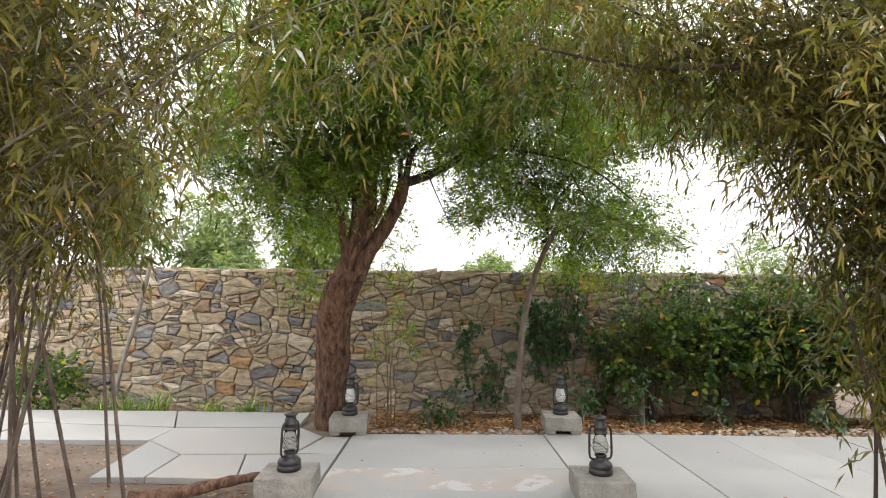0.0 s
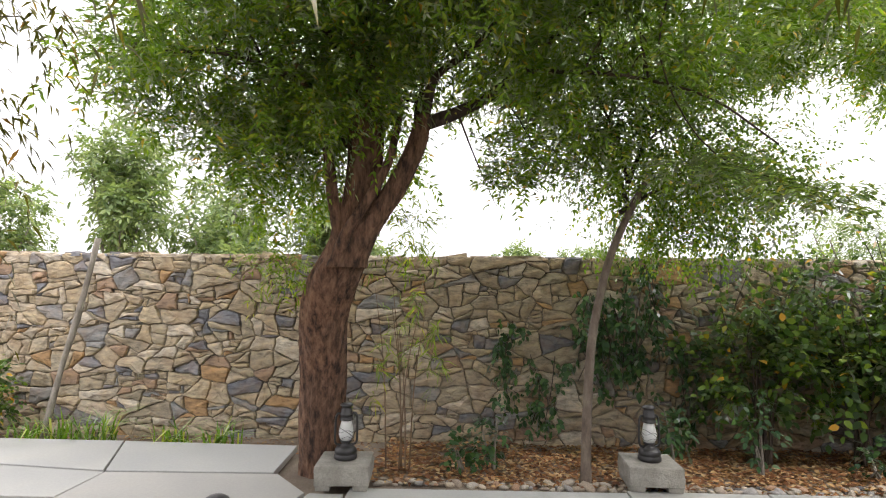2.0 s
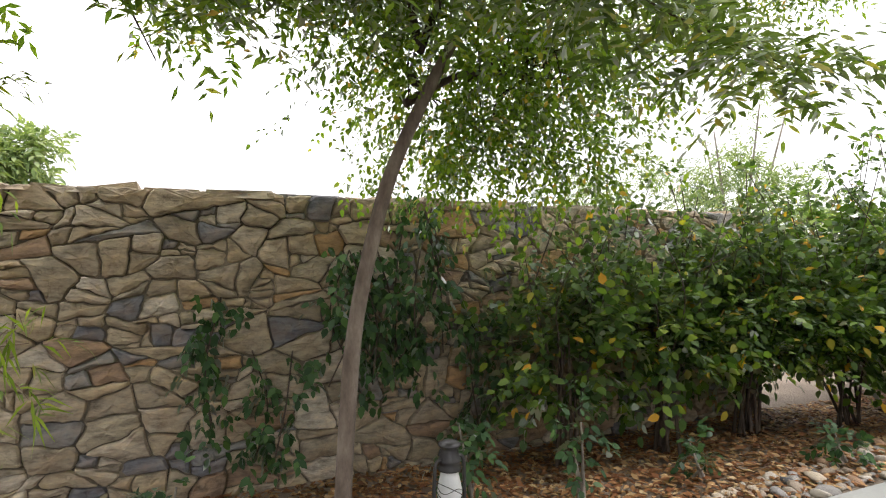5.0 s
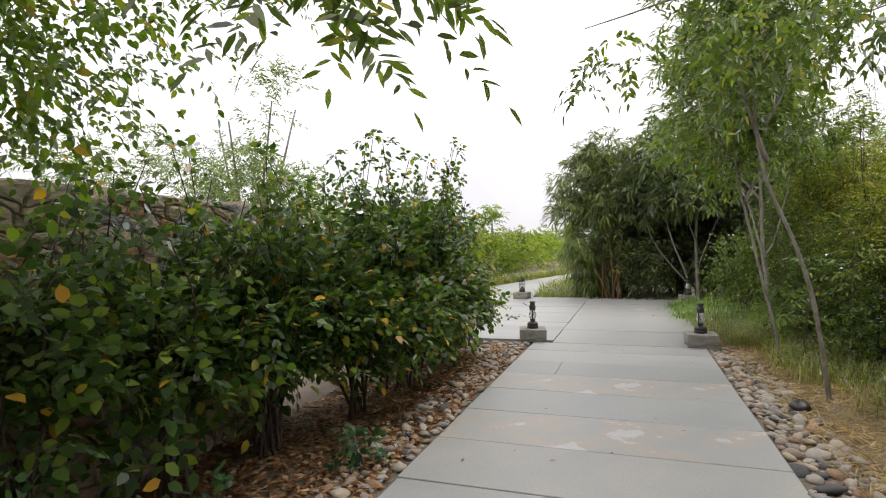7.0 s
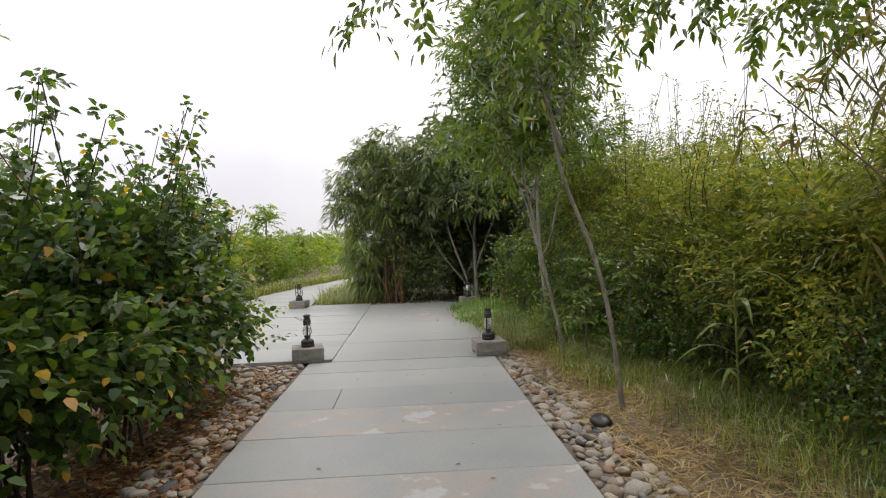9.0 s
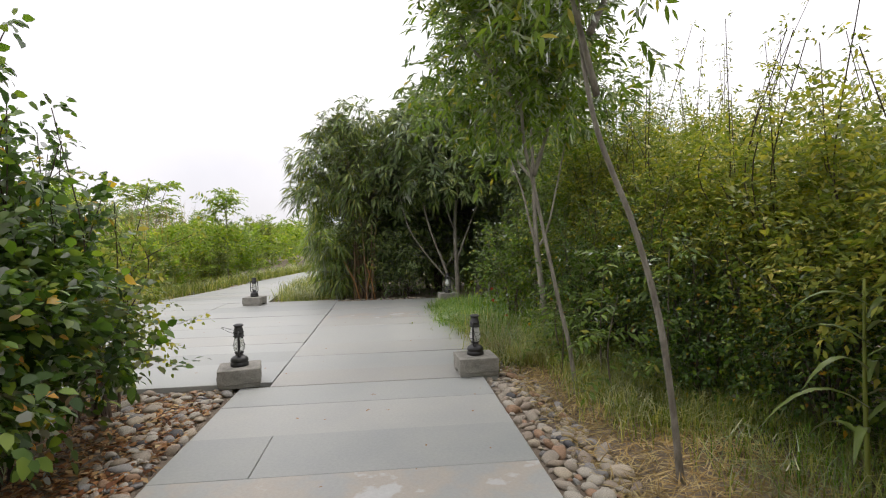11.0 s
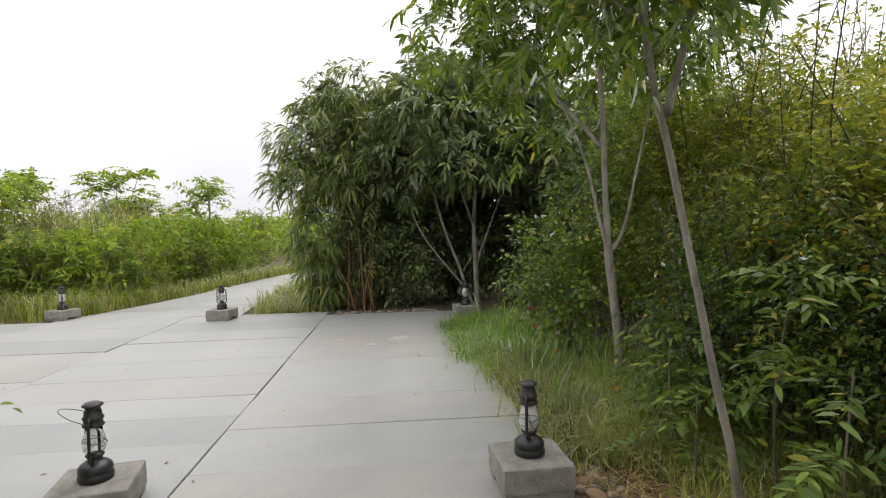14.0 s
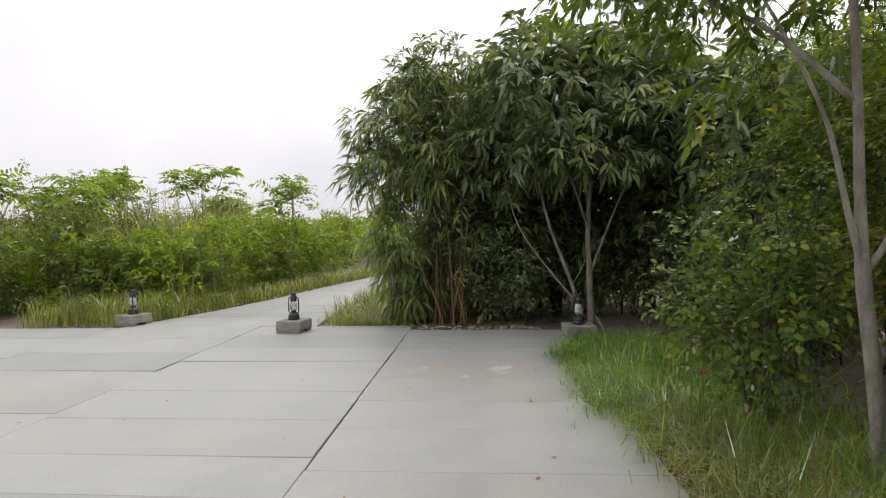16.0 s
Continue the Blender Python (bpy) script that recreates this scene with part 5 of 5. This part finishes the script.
cane_clump((5.5, 1.3), "tall feathery bamboo standing in the thicket", 16, 3.0, 0.5, (0.1, 0.0), 650, 0.075, 0.014, M_HEDGE, M_BARK_BROWN, low=0.35, radius=0.008, droop=0.2)
for x, y, h, w, n in ((8.0, 2.15, 1.0, 0.45, 300), (9.4, 2.0, 1.4, 0.6, 420), (10.2, 1.9, 1.7, 0.7, 480), (13.4, 1.9, 1.7, 0.7, 350), (5.2, 1.9, 0.9, 0.45, 260), (7.2, 1.75, 1.1, 0.5, 360), (6.3, 1.45, 1.0, 0.5, 340), (8.7, 1.85, 1.3, 0.55, 420), (9.9, 2.35, 1.2, 0.45, 360)):
    shrub((x, y), "dark green leafy understorey bush in the thicket", h, w, int(n * 1.7), 0.038, 0.025, M_BUSH, 8, 3, 0.22, 0.2, n // 6, 8, "understorey bushes", "bush", M_BARK_DARK, "understorey_bush")
shrub((12.0, 2.75), "leafy green bush with arching branches by the grass", 1.5, 0.55, 480, 0.054, 0.036, M_SAP, 9, 3, 0.3, 0.25, 70, 9, "understorey bushes", "bush", M_BARK_BROWN, "understorey_bush", 0.6)
for x, y, h, n in ((8.3, 2.75, 0.9, 17), (8.95, 2.6, 1.2, 22), (8.1, 2.4, 1.3, 22), (9.5, 2.75, 0.8, 15), (9.1, 2.95, 0.6, 10), (9.9, 2.6, 1.0, 16)):
    pinnate_plant(x, y, h, n)
o = thing("reed_plant", (6.43, 2.2, ground_height(6.43, 2.2) - 0.02), "tall reed stalk with long arching blades at the thicket edge", "reed")
b = Build()
b.tube(smooth_line([(0, 0, 0), (0.02, 0.0, 0.6), (0.0, 0.02, 1.15)], 10), list(np.linspace(0.014, 0.006, 10)), 6)
part("stalk", b.mesh("stalk", M_GRASS_DRY, True), o)
for k in range(13):
    a, z0, ln = k * 2.4 + RNG.normal(0, 0.2), 0.3 + 0.065 * k, RNG.uniform(0.4, 0.62)
    u = np.linspace(0, 1, 7)
    reach, rise = ln * u * 0.85, z0 + ln * (0.75 * u - 0.95 * u * u)
    wide = 0.023 * np.sin(np.pi * (0.12 + 0.88 * u))
    mid = np.stack([reach * math.cos(a), reach * math.sin(a), rise], 1)
    sd = np.array([-math.sin(a), math.cos(a), 0.0])
    v = np.concatenate([mid - sd * wide[:, None] + [0, 0, 0.008], mid, mid + sd * wide[:, None] + [0, 0, 0.008]])
    f = [(c * 7 + i, c * 7 + i + 1, c * 7 + i + 8, c * 7 + i + 7) for c in range(2) for i in range(6)]
    part("blade", raw_mesh("blade", v, f, M_DARKBAM, True), o)

# grove at the end of the court
gt = thing("tree", (16.1, 3.08, ground_height(16.1, 3.08) - 0.03), "multi-stemmed tree with grey forked trunk and drooping dark leaves", "tree", "trees of the grove")
for k, (pts, r) in enumerate((([(0, 0, 0), (0, 0.02, 0.9), (0, 0.03, 1.7), (0.1, -0.1, 2.9), (0.2, -0.2, 4.2)], 0.055), ([(0, 0.06, 0.05), (0, 0.32, 0.85), (0, 0.62, 1.7), (-0.1, 0.85, 2.8), (0, 1.0, 3.8)], 0.036), ([(0, 0.1, 0.35), (-0.1, 0.5, 0.8), (-0.1, 1.05, 1.6), (-0.2, 1.3, 2.6)], 0.022),
                              ([(0, 0.0, 0.9), (0, -0.15, 1.3), (-0.1, -0.42, 2.0), (-0.2, -0.9, 3.0)], 0.026), ([(0, 0.25, 0.75), (0.05, 0.1, 1.0), (0.1, -0.1, 1.5)], 0.014), ([(0, 0.02, 1.5), (-0.3, 0.3, 2.2), (-0.6, 0.6, 2.9)], 0.02))):
    limb(gt, pts, r, r * 0.3, M_BARK_GREY, "trunk" if k == 0 else "limb")
part("crown", crown("crown", [(-0.2, 0.3, 2.7, 0.7, 0.8, 0.5), (0, 1.2, 2.7, 0.7, 0.6, 0.5), (-0.1, 0.7, 3.5, 0.8, 0.8, 0.6), (-0.1, -0.7, 2.9, 0.8, 0.8, 0.55), (0.1, -0.3, 4.0, 0.9, 0.8, 0.6), (0.2, 0.9, 4.2, 0.6, 0.6, 0.45), (-0.2, -1.5, 2.9, 0.6, 0.7, 0.5)], 1500, M_DARKLEAF, 0.16, 3, 0.2, 0.055, 0.7, 0.35, 0.35, 0.75, 0.4, 150, True, 0.17), gt, "whorls of long drooping leaves")
grove_clump = cane_clump((16.9, 5.3), "leafy bamboo clump with orange-brown canes", 22, 3.9, 0.75, (0, 0.15), 420, 0.2, 0.036, M_DARKBAM, M_CANE, low=0.3, radius=0.016, droop=0.2)
part("outer_foliage", crown("outer_foliage", [(0, 0.75, 3.15, 0.6, 0.5, 0.5), (0, 0.4, 3.85, 0.5, 0.45, 0.42), (0, -0.1, 4.2, 0.45, 0.4, 0.35), (-0.1, 0.85, 2.35, 0.6, 0.45, 0.55), (-0.1, 0.7, 1.5, 0.6, 0.4, 0.6), (0.1, 0.5, 0.75, 0.6, 0.4, 0.55), (-0.2, 0.1, 2.6, 0.5, 0.5, 0.7), (-0.2, -0.4, 3.3, 0.5, 0.5, 0.5)], 1700, M_DARKBAM, 0.14, 3, 0.25, 0.038, 0.9, 0.3, 0.38, 0.6, 0.45, 170, False, 0.16), grove_clump, "drooping lance-shaped leaves")
for x, y, dx in ((16.55, 4.95, 0.25), (16.5, 5.15, -0.2), (16.6, 5.3, 0.4)):
    b = Build()
    b.tube(smooth_line([(x, y, -0.05), (x, y + dx * 0.3, 0.4), (x + 0.1, y + dx, 0.95)], 8), [0.013] * 8, 8)
    tagged(new("bamboo_cane", b.mesh("bamboo_cane", M_CANE_ORANGE, True)), "bare orange-brown bamboo cane at the clump foot", "bamboo cane", "orange canes")
for x, y, h, w, n in ((17.6, 3.4, 5.1, 1.5, 1900), (17.3, 1.9, 4.7, 1.5, 1900), (16.4, 0.9, 4.0, 1.5, 1800), (15.0, 0.9, 3.8, 1.4, 1500), (18.8, 2.4, 4.8, 1.7, 1500), (18.6, 4.9, 4.2, 1.4, 1500)):
    broad_tree((x, y), h, w, n, "dense dark-leaved tree in the shaded grove", M_DARKLEAF, 0.2, 0.07, M_BARK_DARK, 0.06, low=0.05, forks=3, clump=n // 7)
for x, y in ((17.7, 2.9), (17.6, 4.2), (18.4, 2.2), (18.6, 3.6), (17.4, 2.2), (17.0, 1.6), (15.7, 1.7), (18.3, 4.9), (16.9, 4.3)):
    shrub((x, y), "dark leafy undergrowth bush in the shaded grove", 1.7, 0.8, 600, 0.09, 0.035, M_DARKLEAF, 4, 3, 0.28, 0.3, 90, 0, "grove undergrowth", "bush", M_BARK_DARK, "undergrowth_bush")

# far weeds and trees
def weeds(name, label, n, x0, x1, y0, y1, h, material, lf=0.11):
    pts = rect_pts(n, x0, x1, y0, y1)
    lane_y = np.interp(pts[:, 0], [16, 20, 24, 30], [8.8, 8.4, 7.9, 6.9])
    pts = pts[np.abs(pts[:, 1] - lane_y) > 1.75]
    n = len(pts)
    hh = h * (0.55 + 0.45 * np.array([noise.noise(Vector((a * 0.35, b * 0.35, 5))) + 0.5 for a, b in pts]).clip(0, 1.4))
    z = hh * RNG.uniform(0.0, 1.0, n) ** 0.7
    p = np.stack([pts[:, 0], pts[:, 1], z], 1)
    d = unit(RNG.normal(0, 0.45, (n, 3)) + np.array([0, 0, 0.7]))
    tagged(new(name, quads_mesh(name, sprays(p, d, 0.35, 3, lf, lf * 0.3, 0.6, 0.3), material)), label, "weeds", kind="stuff")


weeds("weed_field", "tall bright green weeds filling the open field", 13000, 17.6, 26, 9.5, 22, 1.8, M_WEED, 0.15)
weeds("weed_field", "tall bright green weeds filling the open field", 12000, 23, 42, 6, 34, 2.3, M_WEED, 0.24)
weeds("weed_field", "tall bright green weeds filling the far field", 9000, 38, 80, -10, 55, 3.0, M_WEED, 0.3)
weeds("weed_field", "green weeds behind the grove beside the lane", 5000, 19, 32, 1, 7, 1.9, M_WEED)
for x, y, h in ((23.6, 10.2, 3.2), (22.4, 12.3, 3.4), (22.6, 14.6, 3.3), (20.8, 14.4, 2.9), (19.3, 15.5, 3.0), (25.5, 13.4, 2.9), (18.9, 13.6, 2.6)):
    field_sapling((x, y), h)
for x, y, h, w in ((18.6, 11.9, 1.5, 0.7), (20.2, 12.0, 1.9, 0.8), (19.2, 13.2, 1.8, 0.8), (21.8, 11.6, 1.6, 0.7), (23.4, 12.2, 1.9, 0.9), (22.6, 10.4, 1.3, 0.6), (25.6, 10.6, 1.7, 0.8), (17.6, 14.4, 1.7, 0.8), (24.8, 15.0, 2.1, 1.0), (19.6, 11.2, 1.6, 0.7), (18.3, 13.0, 2.2, 0.9), (21.0, 13.4, 2.3, 0.9), (20.6, 15.6, 2.4, 1.0), (26.5, 12.2, 2.2, 1.0), (28.0, 10.2, 2.2, 1.0), (23.0, 16.5, 2.5, 1.1)):
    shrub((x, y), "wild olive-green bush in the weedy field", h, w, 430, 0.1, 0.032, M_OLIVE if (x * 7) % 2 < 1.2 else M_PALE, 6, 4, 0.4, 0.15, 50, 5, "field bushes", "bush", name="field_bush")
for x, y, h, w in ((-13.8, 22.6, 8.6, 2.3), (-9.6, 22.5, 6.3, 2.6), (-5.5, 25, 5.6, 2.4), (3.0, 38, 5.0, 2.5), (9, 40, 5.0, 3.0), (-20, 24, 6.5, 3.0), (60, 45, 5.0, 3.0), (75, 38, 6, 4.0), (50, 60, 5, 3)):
    broad_tree((x, y), h, w, 1500, "distant green tree beyond the wall, haze painted into its pale leaves", M_PALE, 0.26, 0.1, M_BARK_GREY, 0.09, "distant trees", 0.2, 4, 120, 3, 0.7, "distant_tree")
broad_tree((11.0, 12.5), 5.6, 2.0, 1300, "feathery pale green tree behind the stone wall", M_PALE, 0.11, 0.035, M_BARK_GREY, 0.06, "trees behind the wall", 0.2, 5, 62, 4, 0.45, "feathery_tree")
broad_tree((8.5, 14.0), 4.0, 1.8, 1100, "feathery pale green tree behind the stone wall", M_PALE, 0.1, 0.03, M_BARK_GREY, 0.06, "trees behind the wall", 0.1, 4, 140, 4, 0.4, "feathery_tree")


def build_hills():
    v, f = [], []
    n = 120
    for i in range(n + 1):
        a = radians(-100 + 280 * i / n)
        h = 9 + 12 * max(0, noise.noise(Vector((i * 0.09, 2, 0))) + 0.35) + 2.0 * noise.noise(Vector((i * 0.5, 0, 0)))
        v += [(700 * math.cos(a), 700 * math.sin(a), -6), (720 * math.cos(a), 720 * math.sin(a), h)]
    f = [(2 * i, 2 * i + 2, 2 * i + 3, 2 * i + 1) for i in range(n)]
    tagged(new("backdrop", raw_mesh("backdrop", v, f, M_HILL, True)), "low hills on the horizon, their distance haze painted in as blue-green", "hills", kind="structure")


build_hills()
grass("plume_grass", "tall pale feathery grass standing in the field", rect_pts(1800, 18.5, 27, 10.6, 17, 0.1), 2.5, 0.016, M_STRAW, 0.25)
grass("plume_grass", "tall green grass standing among the field bushes", rect_pts(3500, 18.0, 26, 10.4, 16, 0.1), 1.5, 0.016, M_GRASS_DRY, 0.45)

lg = Build()
lg.tube(smooth_line([(-1.38, 4.32, 0.06), (-1.6, 4.2, 0.05), (-1.85, 4.02, 0.03), (-2.15, 3.9, 0.02)], 14), [0.03 + 0.025 * k / 13 + 0.004 * math.sin(k * 2.1) for k in range(14)], 12)
tagged(new("log", lg.mesh("log", M_BARK_RED, True)), "short fallen log lying on the soil beside the block", "log")

# litter, straw and grass
scatter_leaves("leaf_litter", "red-brown dry leaves and bark chips in the bed", rect_pts(20000, -0.9, 9.2, 6.12, 7.8), M_MULCH, 0.062, 0.027)
scatter_leaves("leaf_litter", "dry leaves and twigs on bare soil", rect_pts(2600, -7.0, -0.95, 2.2, 4.4), M_MULCH, 0.05, 0.02)
scatter_leaves("leaf_litter", "dry leaves on the soil patch", rect_pts(500, -5.0, -2.9, 4.4, 5.5), M_MULCH, 0.04, 0.018)
scatter_leaves("leaf_litter", "dry leaves along the wall foot", rect_pts(1200, -7.0, -1.0, 7.02, 7.8), M_MULCH, 0.045, 0.02)
scatter_leaves("straw", "dry straw strewn beside the path stones", rect_pts(16000, 3.0, 9.5, 2.3, 3.42), M_STRAW, 0.13, 0.007, 0.015, 0.5, category="straw")
grass("grass_strip", "green and fading grass along the thicket", rect_pts(5000, 7.4, 11.0, 2.0, 3.0, 0.1), 0.26, 0.007, M_GRASS_DRY, 0.6)
grass("grass_strip", "dense green grass at the thicket foot", rect_pts(3600, 3.0, 12.0, 1.2, 2.4, 0.12), 0.27, 0.007, M_GRASS, 0.7)
grass("grass_strip", "fading olive grass among the straw", rect_pts(5000, 3.2, 9.0, 1.4, 2.7, 0.14), 0.26, 0.007, M_GRASS_DRY, 0.8)
grass("grass_clump", "lush green grass spilling onto the court", rect_pts(9000, 11.5, 15.1, 2.5, 3.5, 0.13), 0.24, 0.008, M_GRASS, 0.8)
grass("grass_clump", "tangled fading grass at the tree foot", rect_pts(6500, 9.6, 12.3, 2.3, 3.42, 0.13), 0.3, 0.008, M_GRASS_DRY, 0.9)
scatter_leaves("straw", "dry straw tangled round the young tree", rect_pts(3500, 9.6, 12.0, 2.3, 3.4), M_STRAW, 0.14, 0.007, 0.04, 0.6, category="straw")
grass("grass_clump", "dry brown grass tufts round the young tree", rect_pts(2200, 9.7, 11.9, 2.4, 3.4, 0.1), 0.26, 0.006, M_STRAW, 1.1)
grass("grass_clump", "tall loose grass stalks in the verge", rect_pts(900, 9.8, 14.0, 2.2, 3.4, 0.1), 0.6, 0.007, M_GRASS, 0.7)
grass("grass_clump", "bright green grass tuft spilling over the slabs", rect_pts(3800, 12.3, 14.6, 3.3, 3.75, 0.1), 0.2, 0.008, M_GRASS, 0.9)
lane_x = RNG.uniform(17.0, 30.0, 5200)
lane_e = np.interp(lane_x, [16, 20, 24, 30], [8.9, 8.45, 7.9, 6.85])
lane_h = np.interp(lane_x, [16, 20, 24, 30], [1.65, 1.15, 0.95, 0.8])
side = np.where(RNG.uniform(0, 1, 5200) < 0.6, 1, -1)
grass("grass_verge", "pale grass along both edges of the lane", np.stack([lane_x, lane_e + side * (lane_h + np.abs(RNG.normal(0.1, 0.35, 5200)))], 1), 0.42, 0.014, M_GRASS_DRY, 0.6)
grass("grass_verge", "tall grass verge along the lane", rect_pts(4500, 16.6, 21.0, 10.4, 12.5, 0.1), 0.55, 0.012, M_GRASS_DRY, 0.5)
grass("grass_verge", "grass tuft between court and bamboo", rect_pts(2200, 16.5, 18.4, 5.9, 7.1, 0.14), 0.3, 0.009, M_GRASS_DRY, 1.0)
for x, y, z in ((12.05, 3.05, 0.42), (11.6, 2.95, 0.25), (12.4, 3.0, 0.55)):
    b = Build()
    b.tube([(0, 0, -z), (0.02, 0, -z * 0.5), (0, 0, 0)], [0.005, 0.004, 0.003], 5)
    o = thing("flower", (x, y, z - 0.02), "small red flower on a thin green stalk", "flower", "red flowers")
    part("stalk", b.mesh("stalk", M_GRASS), o)
    q = np.zeros((14, 3))
    part("petals", quads_mesh("petals", leaf_quads(q, unit(RNG.normal(0, 1, (14, 3))), unit(RNG.normal(0, 1, (14, 3))), np.full(14, 0.035), np.full(14, 0.022)), M_RED), o)

fallen_leaves()
for x, y in ((12.6, 4.25), (13.35, 4.6), (11.95, 4.0)):
    o = thing("joint_weed", (x, y, -0.03), "tiny grass tuft growing in a paving joint", "weed", "joint weeds")
    q = blades(np.stack([x + RNG.normal(0, 0.05, 30), y + RNG.normal(0, 0.012, 30)], 1), 0.09, 0.006, 0.9)
    part("blades", quads_mesh("blades", q - np.array([x, y, -0.03]), M_GRASS_DRY), o)

# lanterns, stones, paving and wall
build_lanterns()
build_cobbles()
build_wall()
build_paving()
